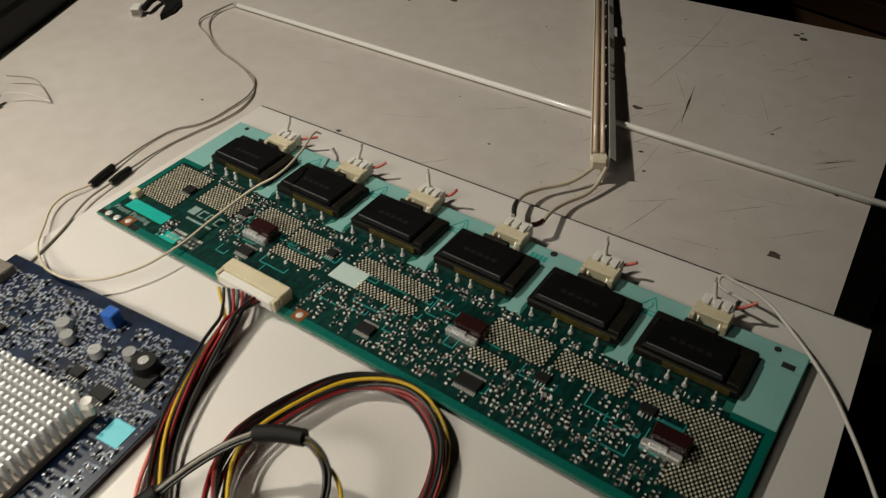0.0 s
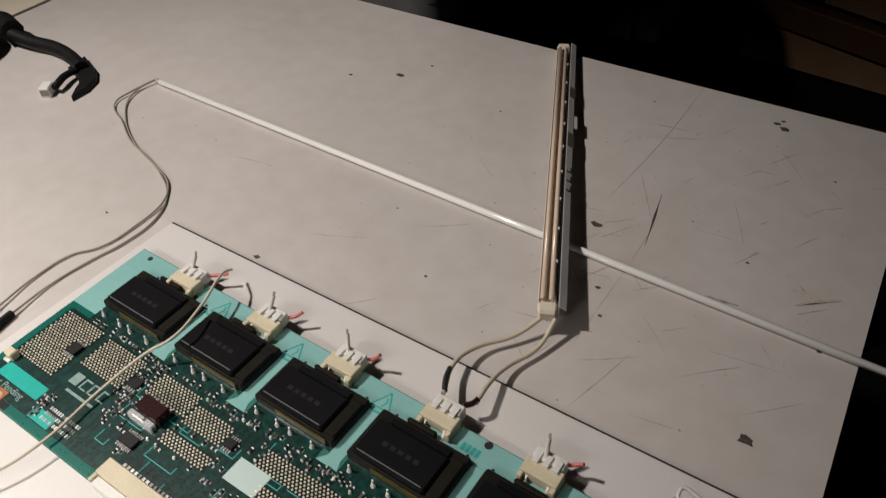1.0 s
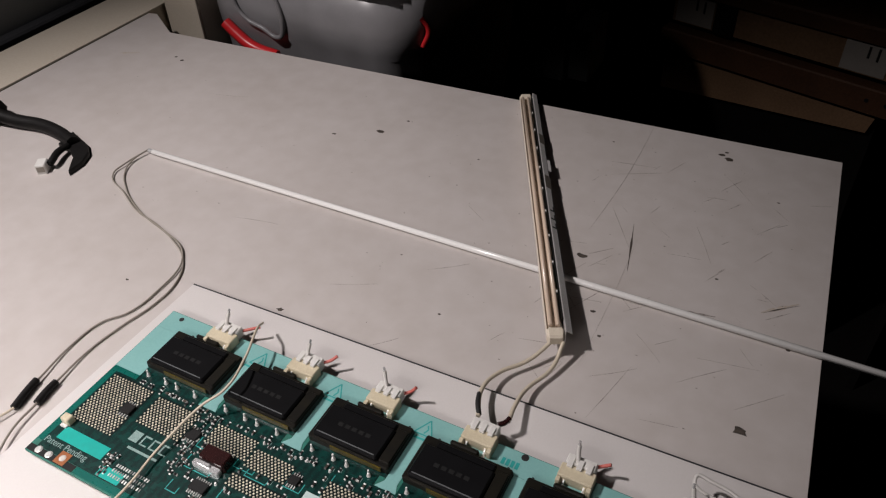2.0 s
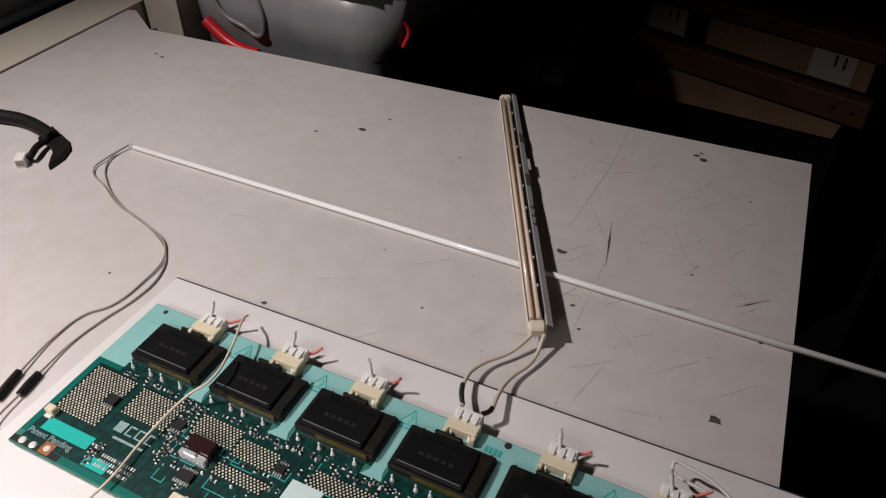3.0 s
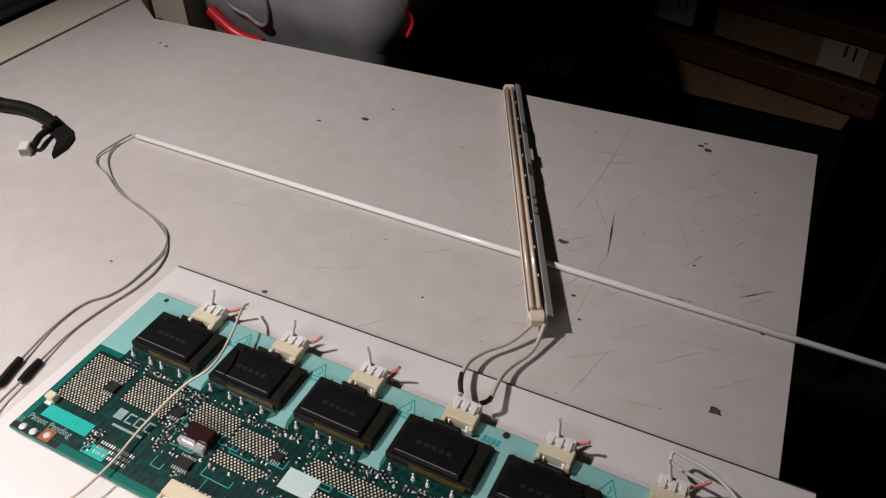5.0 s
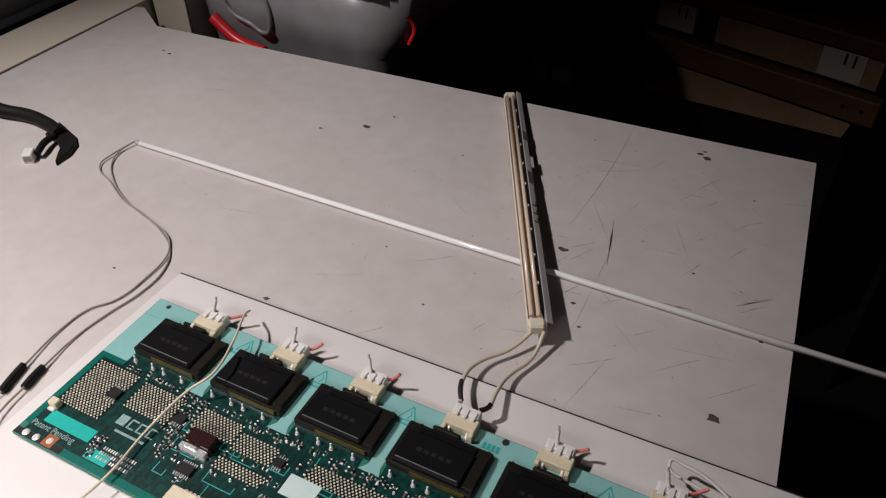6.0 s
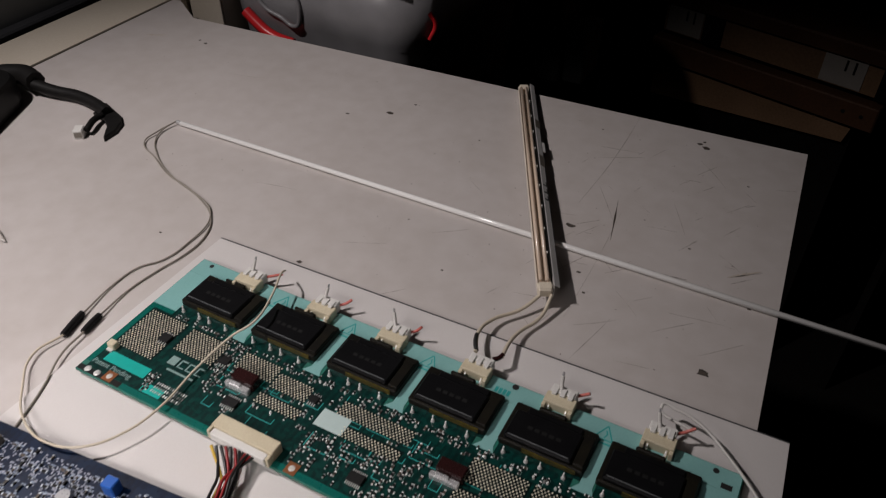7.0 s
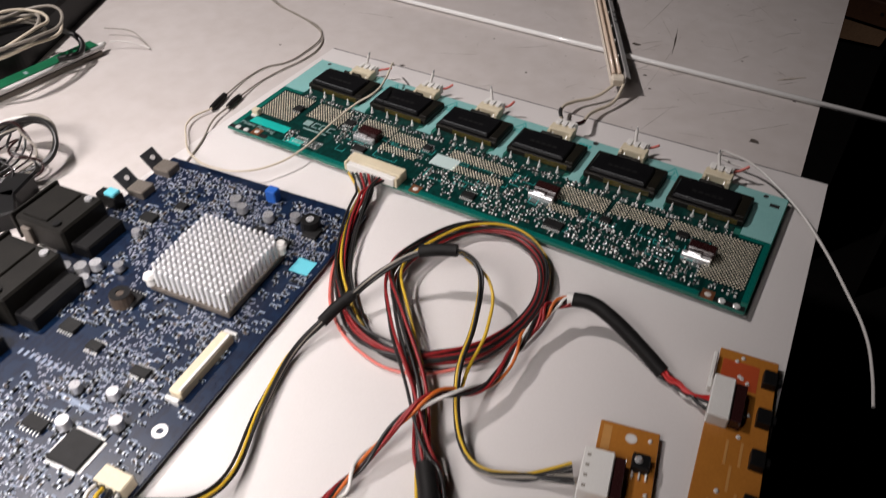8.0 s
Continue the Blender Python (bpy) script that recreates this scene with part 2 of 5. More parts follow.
# ---- mesh building ----
class Shape:
    """Collects vertices and faces of one mesh, placed by the matrix m."""

    def __init__(self, m=None):
        self.v, self.f, self.m, self.smooth = [], [], m or Matrix(), False

    def add(self, verts, faces):
        k = len(self.v)
        self.v += [tuple(self.m @ Vector(p)) for p in verts]
        self.f += [[i + k for i in face] for face in faces]
        return self

    def box(self, x0, x1, y0, y1, z0, z1, b=0.0):
        """A block whose top and upright edges are chamfered by b."""
        if b <= 0:
            p = [(x, y, z) for z in (z0, z1) for x, y in ((x0, y0), (x1, y0), (x1, y1), (x0, y1))]
            return self.add(p, [[3, 2, 1, 0], [4, 5, 6, 7], [0, 1, 5, 4], [1, 2, 6, 5], [2, 3, 7, 6], [3, 0, 4, 7]])

        def ring(c, z):
            return [(x0 + b, y0 + c, z), (x1 - b, y0 + c, z), (x1 - c, y0 + b, z), (x1 - c, y1 - b, z),
                    (x1 - b, y1 - c, z), (x0 + b, y1 - c, z), (x0 + c, y1 - b, z), (x0 + c, y0 + b, z)]

        p = ring(0, z0) + ring(0, z1 - b) + ring(b * 0.8, z1)
        f = [list(range(7, -1, -1)), list(range(16, 24))]
        for k in (0, 8):
            f += [[k + i, k + (i + 1) % 8, k + 8 + (i + 1) % 8, k + 8 + i] for i in range(8)]
        return self.add(p, f)

    def disc(self, x, y, z0, z1, r0, r1=None, n=12, ratio=1.0):
        """An upright round post from z0 to z1."""
        r1 = r0 if r1 is None else r1
        p = [(x + r * math.cos(2 * math.pi * i / n), y + ratio * r * math.sin(2 * math.pi * i / n), z)
             for r, z in ((r0, z0), (r1, z1)) for i in range(n)]
        f = [list(range(n - 1, -1, -1)), list(range(n, 2 * n))]
        f += [[i, (i + 1) % n, n + (i + 1) % n, n + i] for i in range(n)]
        return self.add(p, f)

    def ring(self, x, y, z0, z1, ri, ro, n=20):
        p = []
        for r, z in ((ri, z0), (ro, z0), (ro, z1), (ri, z1)):
            p += [(x + r * math.cos(2 * math.pi * i / n), y + r * math.sin(2 * math.pi * i / n), z) for i in range(n)]
        f = []
        for k in range(4):
            a, b = k * n, (k + 1) % 4 * n
            f += [[a + i, a + (i + 1) % n, b + (i + 1) % n, b + i] for i in range(n)]
        return self.add(p, f)

    def prism(self, outline, z0, z1, b=0.0):
        """A flat outline raised from z0 to z1, the top rim drawn in by b."""
        n = len(outline)
        cx, cy = sum(p[0] for p in outline) / n, sum(p[1] for p in outline) / n
        p = [(x, y, z0) for x, y in outline] + [(x, y, z1 - b) for x, y in outline]
        f = [list(range(n - 1, -1, -1))]
        f += [[i, (i + 1) % n, n + (i + 1) % n, n + i] for i in range(n)]
        if b:
            p += [(x + (cx - x) * b / math.hypot(cx - x, cy - y), y + (cy - y) * b / math.hypot(cx - x, cy - y), z1) for x, y in outline]
            f += [[n + i, n + (i + 1) % n, 2 * n + (i + 1) % n, 2 * n + i] for i in range(n)]
            f.append(list(range(2 * n, 3 * n)))
        else:
            f.append(list(range(n, 2 * n)))
        return self.add(p, f)

    def rod(self, a, b, r, n=8, r1=None):
        """A round bar from a to b."""
        a, b = Vector(a), Vector(b)
        q = (b - a).to_track_quat("Z", "Y")
        r1 = r if r1 is None else r1
        p = [e + q @ Vector((s * math.cos(2 * math.pi * i / n), s * math.sin(2 * math.pi * i / n), 0)) for e, s in ((a, r), (b, r1)) for i in range(n)]
        f = [list(range(n - 1, -1, -1)), list(range(n, 2 * n))]
        f += [[i, (i + 1) % n, n + (i + 1) % n, n + i] for i in range(n)]
        return self.add(p, f)


def part(name, shape, material, parent=None, label="", kind="", smooth=False):
    me = bpy.data.meshes.new(name)
    me.from_pydata(shape.v, [], shape.f)
    me.materials.append(material)
    me.validate()
    if smooth:
        for p in me.polygons:
            p.use_smooth = True
    ob = new(name, me)
    ob.parent = parent
    return tagged(ob, label, "", "", kind)


def thing(name, label, category, m=None, group="", kind=""):
    """An Empty at the thing's base, which its parts hang from."""
    ob = new(name)
    ob.empty_display_size = 0.01
    ob.matrix_world = m or Matrix()
    return tagged(ob, label, category, group, kind)


def cable(name, points, r, material, parent=None, label="", order=4):
    """A round cord along a smooth curve through points."""
    cu = bpy.data.curves.new(name, "CURVE")
    cu.dimensions = "3D"
    cu.bevel_depth, cu.bevel_resolution, cu.resolution_u = r, 2, 8
    cu.use_fill_caps = True
    sp = cu.splines.new("BEZIER")
    sp.bezier_points.add(len(points) - 1)
    for bp, p in zip(sp.bezier_points, points):
        bp.co = p
        bp.handle_left_type = bp.handle_right_type = "AUTO"
    cu.materials.append(material)
    ob = new(name, cu)
    ob.parent = parent
    return tagged(ob, label)


def glide(points, steps):
    """Points of a Catmull-Rom curve through points."""
    p = [Vector(q) for q in points]
    p = [2 * p[0] - p[1]] + p + [2 * p[-1] - p[-2]]
    out = []
    for k in range(1, len(p) - 2):
        for s in range(steps):
            t = s / steps
            a, b, c, d = p[k - 1:k + 3]
            out.append(0.5 * (2 * b + (c - a) * t + (2 * a - 5 * b + 4 * c - d) * t * t + (3 * b - a - 3 * c + d) * t ** 3))
    return out + [p[-2]]


def bundle(points, wires, r, spread, parent, twist=2.0, seed=1, floor=0.0025, start=0.0, end=0.0):
    """Single wires that wind round one line; start and end fan them out flat, by that much each."""
    rnd = random.Random(seed)
    line = glide(points, 4)
    for k, material in enumerate(wires):
        phase, own = 2 * math.pi * k / len(wires), rnd.uniform(0.35, 1.15)
        wob, path = rnd.uniform(0, 6), []
        for i, q in enumerate(line):
            ahead = (line[min(i + 1, len(line) - 1)] - line[max(i - 1, 0)]).normalized()
            side = ahead.cross(Vector((0, 0, 1))).normalized()
            above = side.cross(ahead)
            s = i / (len(line) - 1)
            a = phase + twist * 2 * math.pi * s + 0.5 * math.sin(3 * s * 2 * math.pi + wob)
            d = spread * own * (0.8 + 0.35 * math.sin(5 * s + wob))
            w = q + side * (d * math.cos(a)) + above * (d * math.sin(a))
            for amount, f in ((start, max(0, 1 - i / 4)), (end, max(0, 1 - (len(line) - 1 - i) / 4))):
                if amount and f > 0:
                    flat = q + side * ((k - (len(wires) - 1) / 2) * amount)
                    w = w.lerp(flat, f)
            w.z = max(w.z, floor + r)
            path.append(w)
        cable("wire", path, r, material, parent)


def text(words, x, y, z, size, material, parent, turn=0.0):
    cu = bpy.data.curves.new("printed_words", "FONT")
    cu.body, cu.size, cu.extrude = words, size, 0.00004
    cu.materials.append(material)
    ob = new("printed_words", cu)
    ob.matrix_world = pose(x, y, z, 0, 0, turn)
    ob.parent = parent
    return ob


# ---- room ----
def room():
    part("floor", Shape().box(-1.9, 2.1, -1.9, 2.1, -0.80, -0.75), NEAR_BLACK)
    # walls and ceiling are added: they shut out the world and bounce lamp light
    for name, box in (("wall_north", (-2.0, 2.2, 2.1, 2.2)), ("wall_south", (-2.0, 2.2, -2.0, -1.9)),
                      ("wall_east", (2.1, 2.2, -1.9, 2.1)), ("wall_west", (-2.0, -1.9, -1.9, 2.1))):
        tagged(part(name, Shape().box(*box, -0.80, 1.75), WALL), "dark grey wall added to close in the lamp light", "wall", kind="structure")
    tagged(part("ceiling", Shape().box(-2.0, 2.2, -2.0, 2.2, 1.75, 1.85), WALL), "dark grey ceiling added to close in the lamp light", "ceiling", kind="structure")
    tagged(bpy.data.objects["floor"], "dark unlit workroom floor", "floor", kind="structure")


room()


# ---- table ----
def blot(s, x, y, r, z=0.0, seed=0, n=11, flat=0.7):
    """An uneven flat mark."""
    rnd = random.Random(seed)
    pts = []
    for i in range(n):
        a, d = 2 * math.pi * i / n, r * rnd.uniform(0.55, 1.15)
        pts.append((x + d * math.cos(a), y + flat * d * math.sin(a)))
    s.prism(pts, z, z + 0.00012)


def scratch(s, x0, y0, x1, y1, w, z=0.0, seed=0):
    """A thin uneven stroke."""
    rnd = random.Random(seed)
    d = Vector((x1 - x0, y1 - y0, 0))
    n = d.cross(Vector((0, 0, 1))).normalized()
    pts, k = [], 7
    bow = rnd.uniform(-0.02, 0.02) * d.length
    rows = [(Vector((x0, y0, 0)) + d * (i / k) + n * (bow * math.sin(math.pi * i / k)), w * rnd.uniform(0.3, 1.0) * math.sin(math.pi * (i + 0.3) / (k + 0.6))) for i in range(k + 1)]
    pts = [tuple((p + n * (e / 2))[:2]) for p, e in rows] + [tuple((p - n * (e / 2))[:2]) for p, e in reversed(rows)]
    s.prism(pts, z, z + 0.0001)


def table():
    t = thing("work_table", "pale grey laminate work table with burn marks and scratches", "table")
    outline = [(-0.3195, -0.75), (0.363, -0.72), (0.3055, 0.3085), (-0.262, 0.2785), (-0.303, 0.305), (-0.3115, 0.303)]
    part("tabletop", Shape().prism(outline, -0.0006, 0.0), LAMINATE, t, "worn pale laminate")
    part("core", Shape().prism(outline, -0.020, -0.0007), LAMINATE_EDGE, t, "brown chipboard edge")
    for x, y in ((-0.28, -0.68), (0.31, -0.66), (0.255, 0.25), (-0.28, 0.2)):
        part("leg", Shape().box(x - 0.02, x + 0.02, y - 0.02, y + 0.02, -0.75, -0.02, 0.003), DARK_GAP, t)
    for k, (x, y, r) in enumerate(((0.002, 0.213, 0.0032), (-0.027, 0.196, 0.0017), (0.181, 0.145, 0.0032), (0.288, 0.0592, 0.0038),
                                   (0.232, 0.285, 0.0026), (0.237, 0.281, 0.0030), (0.202, 0.104, 0.0016), (0.211, 0.088, 0.0015),
                                   (0.047, 0.031, 0.0022), (0.014, 0.234, 0.0015), (-0.049, 0.012, 0.0012), (0.083, 0.210, 0.0009), (0.234, 0.289, 0.0016), (-0.213, 0.24, 0.0022),
                                   (-0.222, 0.243, 0.0016), (0.128, 0.066, 0.001), (0.256, 0.158, 0.0012), (0.16, 0.27, 0.0009),
                                   (0.30, 0.12, 0.0014), (0.275, 0.245, 0.001), (0.14, 0.19, 0.001), (0.085, 0.10, 0.0008))):
        s = Shape()
        blot(s, x, y, r, 0, seed=k)
        part("burn_mark", s, GRIME, t)
    strokes = ((0.200, 0.186, 0.209, 0.143, 0.0014), (0.166, 0.246, 0.196, 0.251, 0.0011), (0.170, 0.231, 0.201, 0.247, 0.0011),
               (0.180, 0.302, 0.177, 0.170, 0.0008), (0.183, 0.197, 0.204, 0.163, 0.0012), (0.206, 0.173, 0.208, 0.064, 0.0006), (0.105, 0.029, 0.117, 0.041, 0.0007),
               (0.293, 0.250, 0.306, 0.255, 0.0009), (0.240, 0.124, 0.262, 0.128, 0.0040), (0.284, 0.142, 0.301, 0.156, 0.0018), (0.286, 0.137, 0.297, 0.148, 0.0012),
               (0.255, 0.075, 0.275, 0.094, 0.0007), (0.215, 0.06, 0.235, 0.075, 0.0006), (0.222, 0.035, 0.232, 0.075, 0.0006),
               (0.105, 0.095, 0.125, 0.11, 0.0006), (-0.03, 0.086, 0.0, 0.092, 0.0005), (-0.15, 0.205, -0.12, 0.213, 0.0006),
               (0.24, 0.26, 0.262, 0.235, 0.0006), (0.283, 0.07, 0.303, 0.09, 0.0006), (0.19, 0.10, 0.205, 0.128, 0.0006), (0.235, 0.20, 0.25, 0.17, 0.0005),
               (0.10, 0.16, 0.115, 0.15, 0.0005), (0.06, 0.06, 0.085, 0.072, 0.0005), (0.26, 0.095, 0.29, 0.1, 0.0005))
    for k, (a, b, c, d, w) in enumerate(strokes):
        s = Shape()
        scratch(s, a, b, c, d, w * (1.0 if k == 0 else 0.62), 0, seed=k + 40)
        part("scratch", s, GRIME if k == 0 else PENCIL, t)
    rnd = random.Random(31)
    specks = Shape()
    for k in range(150):
        x, y = rnd.uniform(0.05, 0.30) if k % 3 else rnd.uniform(-0.25, 0.30), rnd.uniform(0.035, 0.285)
        blot(specks, x, y, rnd.choice((0.0003, 0.0004, 0.0007)), 0, seed=k, n=6)
    for k in range(46):
        x, y, a, d = rnd.uniform(0.16, 0.29), rnd.uniform(0.04, 0.26), rnd.choice((0.1, 0.9, 1.2, 2.4)) + rnd.uniform(-0.2, 0.2), rnd.uniform(0.005, 0.022)
        scratch(specks, x, y, x + d * math.cos(a), y + d * math.sin(a), rnd.uniform(0.0002, 0.0005), 0, seed=k)
    part("scuff", specks, PENCIL, t, "fine dark scuffs and specks", kind="stuff")
    s = Shape()
    scratch(s, 0.283, 0.142, 0.300, 0.157, 0.0030, 0, seed=5)
    part("residue", s, RUST, t, "brown tape residue")
    s = Shape()
    scratch(s, -0.275, 0.228, -0.258, 0.236, 0.004, 0, seed=77)
    part("residue", s, RUST, t, "brown tape residue")


table()


def sheet():
    outline = [(-0.009, 0.0242), (-0.019, -0.5), (0.366, -0.5), (0.336, 0.0325)]
    ob = part("plastic_sheet", Shape().prism(outline, 0.0002, 0.0022, 0.0003), SHEET)
    tagged(ob, "white rigid plastic sheet lying over the table edge", "plastic sheet")
    # the cut edge, its thin shadow line put in as a dark rod
    cut = Shape().rod((-0.009, 0.0245, 0.0012), (0.336, 0.0328, 0.0012), 0.0010, 6)
    part("cut_edge_shade", cut, DARK_GAP, ob, "cut edge coloured dark for its shadow line")


sheet()


def upstand():
    t = thing("window_frame", "beige painted wooden frame beside the table", "frame", kind="structure")
    rail = [(-0.3815, -0.8), (-0.3225, -0.8), (-0.3125, 0.305), (-0.3115, 0.62), (-0.368, 0.62)]
    part("sill_board", Shape().prism(rail, -0.03, 0.0015, 0.0015), BEIGE, t, "pale beige painted rail")
    part("dark_rebate", Shape().box(-0.396, -0.3820, -0.8, 0.62, -0.03, 0.004, 0.002), DARK_GAP, t)
    part("pane", Shape().box(-0.45, -0.3965, -0.8, 0.62, -0.03, 0.40), GREY_PANEL, t, "dull grey panel")
    for k in range(4):
        part("rib", Shape().box(-0.396, -0.388, -0.6 + 0.3 * k, -0.588 + 0.3 * k, 0.0045, 0.40), DARK_GAP, t)


upstand()


# ---- inverter board ----
TOP = 0.007
CONNECTORS = (0.040, 0.0905, 0.136, 0.1855, 0.231, 0.2805)
TRANSFORMERS = (0.017, 0.066, 0.1155, 0.1645, 0.2135, 0.262)


def inverter_board():
    t = thing("inverter_circuit_board", "long green inverter circuit board with six black transformers", "circuit board")
    part("substrate", Shape().box(0, 0.32, -0.0985, 0, TOP - 0.0018, TOP - 0.0002, 0.0002), FR4, t)
    z0, z1 = TOP - 0.0002, TOP
    pale = part("pale_area", Shape().box(0.0005, 0.3195, -0.0125, -0.0005, z0, z1), LIGHT_GREEN, t, "pale green high-voltage strip")
    part("end_area", Shape().box(0.0005, 0.0168, -0.0425, -0.0126, z0, z1), LIGHT_GREEN, pale)
    part("end_area", Shape().box(0.3035, 0.3195, -0.0425, -0.0126, z0, z1), LIGHT_GREEN, pale)
    for a in TRANSFORMERS[:5]:
        lane = Shape().prism([(a + 0.0414, -0.0126), (a + 0.0414, -0.0395), (a + 0.0385, -0.0435), (a + 0.0490, -0.0435), (a + 0.0475, -0.0395), (a + 0.0475, -0.0126)], z0, z1)
        part("lane", lane, LIGHT_GREEN, pale)
    for a in TRANSFORMERS:
        part("transformer_ground", Shape().box(a + 0.0001, a + 0.0413, -0.0383, -0.0126, z0, z1), DARK_GREEN, t)
    lower = Shape().box(0.0170, 0.3034, -0.0454, -0.0437, z0, z1)
    for a in TRANSFORMERS:
        lower.box(a + 0.0001, a + 0.0380, -0.0436, -0.0384, z0, z1)
    part("pin_ground", lower, DARK_GREEN, t)
    dark = Shape()
    dark.box(0.004, 0.3165, -0.0945, -0.0455, z0, z1)
    part("dark_area", dark, DARK_GREEN, t, "dark green printed area")
    rim = Shape()
    rim.box(0.0005, 0.0039, -0.0915, -0.0426, z0, z1)
    rim.box(0.3166, 0.3195, -0.0915, -0.0426, z0, z1)
    rim.box(0.0040, 0.0168, -0.0454, -0.0426, z0, z1)
    rim.box(0.3036, 0.3165, -0.0454, -0.0426, z0, z1)
    rim.box(0.030, 0.297, -0.098, -0.0946, z0, z1)
    part("ground_border", rim, BORDER_GREEN, t, "bright green border")
    for x in (0.0005, 0.2975):
        part("bare_corner", Shape().box(x, x + (0.0290 if x < 0.1 else 0.0220), -0.098, -0.0947, z0, z1), EPOXY, t)
    # holes and rings
    for x, y, r in ((0.009, -0.0035, 0.0014), (0.207, -0.0022, 0.0018), (0.308, -0.0035, 0.0015)):
        part("hole", Shape().disc(x, y, z1, z1 + 0.0001, r), INK, t)
    part("hole", Shape().box(0.3115, 0.3165, -0.0115, -0.0085, z1, z1 + 0.0001), INK, t)
    for cx in CONNECTORS:
        for dx in (-0.017, 0.017):
            part("hole", Shape().disc(cx + dx, -0.0105, z1, z1 + 0.0001, 0.0007), INK, t)
    for x, y in ((0.0065, -0.0958), (0.0130, -0.0958), (0.3085, -0.0958), (0.3155, -0.0958)):
        part("solder_pad", Shape().disc(x, y, z1, z1 + 0.0005, 0.0019, 0.0013), SOLDER, t, "round tinned pad")
    for x, y in ((0.0205, -0.0945), (0.136, -0.0948), (0.3015, -0.0950)):
        q = part("screw_pad", Shape().box(x - 0.0031, x + 0.0031, y - 0.0031, y + 0.0031, z1, z1 + 0.0002), COPPER, t, "bare copper screw pad")
        part("solder_ring", Shape().disc(x, y, z1 + 0.0002, z1 + 0.0005, 0.0017, 0.0010), PAPER_LABEL, q)
    # tinned pad fields
    fields = ((0.0055, 0.031, -0.0755, -0.0470), (0.036, 0.0615, -0.064, -0.0480), (0.0725, 0.0955, -0.0585, -0.0480),
              (0.097, 0.1185, -0.0605, -0.0515), (0.0955, 0.121, -0.0715, -0.0655), (0.1365, 0.1765, -0.0585, -0.0505),
              (0.1445, 0.1765, -0.069, -0.063), (0.2075, 0.236, -0.0625, -0.0495), (0.2475, 0.268, -0.059, -0.0490),
              (0.2705, 0.293, -0.0565, -0.0490), (0.2935, 0.3155, -0.084, -0.0470), (0.2385, 0.2465, -0.060, -0.0495), (0.207, 0.224, -0.073, -0.067))
    ground, dots = Shape(), Shape()
    step, rise = 0.0019, 0.00125
    for x0, x1, y0, y1 in fields:
        ground.box(x0 - 0.0008, x1 + 0.0003, y0 - 0.0008, y1 + 0.0003, z1, z1 + 0.00008)
        for i in range(int((x1 - x0) / step) + 1):
            for j in range(int((y1 - y0) / rise) + 1):
                x, y = x0 + (i + 0.5 * (j % 2)) * step, y0 + j * rise
                if x > x1:
                    continue
                if math.hypot(x - 0.0275, y + 0.061) < 0.0045:
                    continue
                dots.disc(x, y, z1 + 0.00006, z1 + 0.00034, 0.00056, 0.00040, 6)
    part("pad_field_ground", ground, PAD_GROUND, t, kind="stuff")
    part("tinned_pad", dots, VIA, t, "rows of tinned pads", kind="stuff")
    # prints
    part("teal_area", Shape().box(0.0085, 0.0365, -0.0875, -0.0808, z1, z1 + 0.0001).box(0.0400, 0.0530, -0.0940, -0.0885, z1, z1 + 0.0001), TEAL_PAD, t, "bright teal copper area")
    logo = Shape()
    logo.box(0.0395, 0.0445, -0.0735, -0.0680, z1, z1 + 0.0001)
    for x in (0.046, 0.0515, 0.0575):
        logo.box(x, x + 0.0042, -0.0690, -0.0682, z1, z1 + 0.0001)
        logo.box(x, x + 0.0008, -0.0735, -0.0691, z1, z1 + 0.0001)
        logo.box(x + 0.001, x + 0.0042, -0.0735, -0.0728, z1, z1 + 0.0001)
    logo.box(0.0425, 0.0600, -0.0772, -0.0760, z1, z1 + 0.0001)
    part("printed_mark", logo, SILK, t, "white printed bars")
    for k, (x, y) in enumerate(((0.0655, -0.0075), (0.111, -0.0075), (0.1605, -0.0075), (0.2565, -0.0075))):
        s = Shape()
        a, b, c = Vector((x - 0.0045, y - 0.004, z1)), Vector((x + 0.0045, y - 0.004, z1)), Vector((x, y + 0.0045, z1))
        mid = (a + b) / 2
        strokes = [(a, b), (b, c), (c, a), (c.lerp(mid, 0.35), c.lerp(mid, 0.6) + Vector((0.0010, 0, 0))), (c.lerp(mid, 0.6) + Vector((0.0010, 0, 0)), c.lerp(mid, 0.9))]
        for p, q in strokes:
            n = (q - p).cross(Vector((0, 0, 1))).normalized() * 0.00032
            s.prism([tuple((p + n)[:2]), tuple((q + n)[:2]), tuple((q - n)[:2]), tuple((p - n)[:2])], z1, z1 + 0.0001)
        s.box(x - 0.006, x + 0.006, y - 0.0068, y - 0.0058, z1, z1 + 0.0001)
        part("warning_print", s, TEAL_PRINT, t, "teal warning triangle")
    stamp = Shape()
    for k in range(4):
        stamp.box(0.198 + 0.0022 * k, 0.1996 + 0.0022 * k, -0.0095, -0.0060, z1, z1 + 0.0001)
    part("printed_stamp", stamp, TEAL_PRINT, t)
    text("Patent Pending", 0.0042, -0.0912, z1 + 0.0001, 0.0044, SILK, t)
    part("sticker", Shape().box(0.1295, 0.1455, -0.0695, -0.0590, z1, z1 + 0.0002), PAPER, t, "pale blank sticker")
    # leads under the board, on which it stands
    leads = Shape()
    rnd = random.Random(5)
    for k in range(70):
        x, y = rnd.uniform(0.004, 0.316), rnd.uniform(-0.095, -0.003)
        leads.disc(x, y, 0.0021, TOP - 0.0017, 0.0003, 0.0006, 6)
    part("solder_lead", leads, SOLDER, t, kind="stuff")

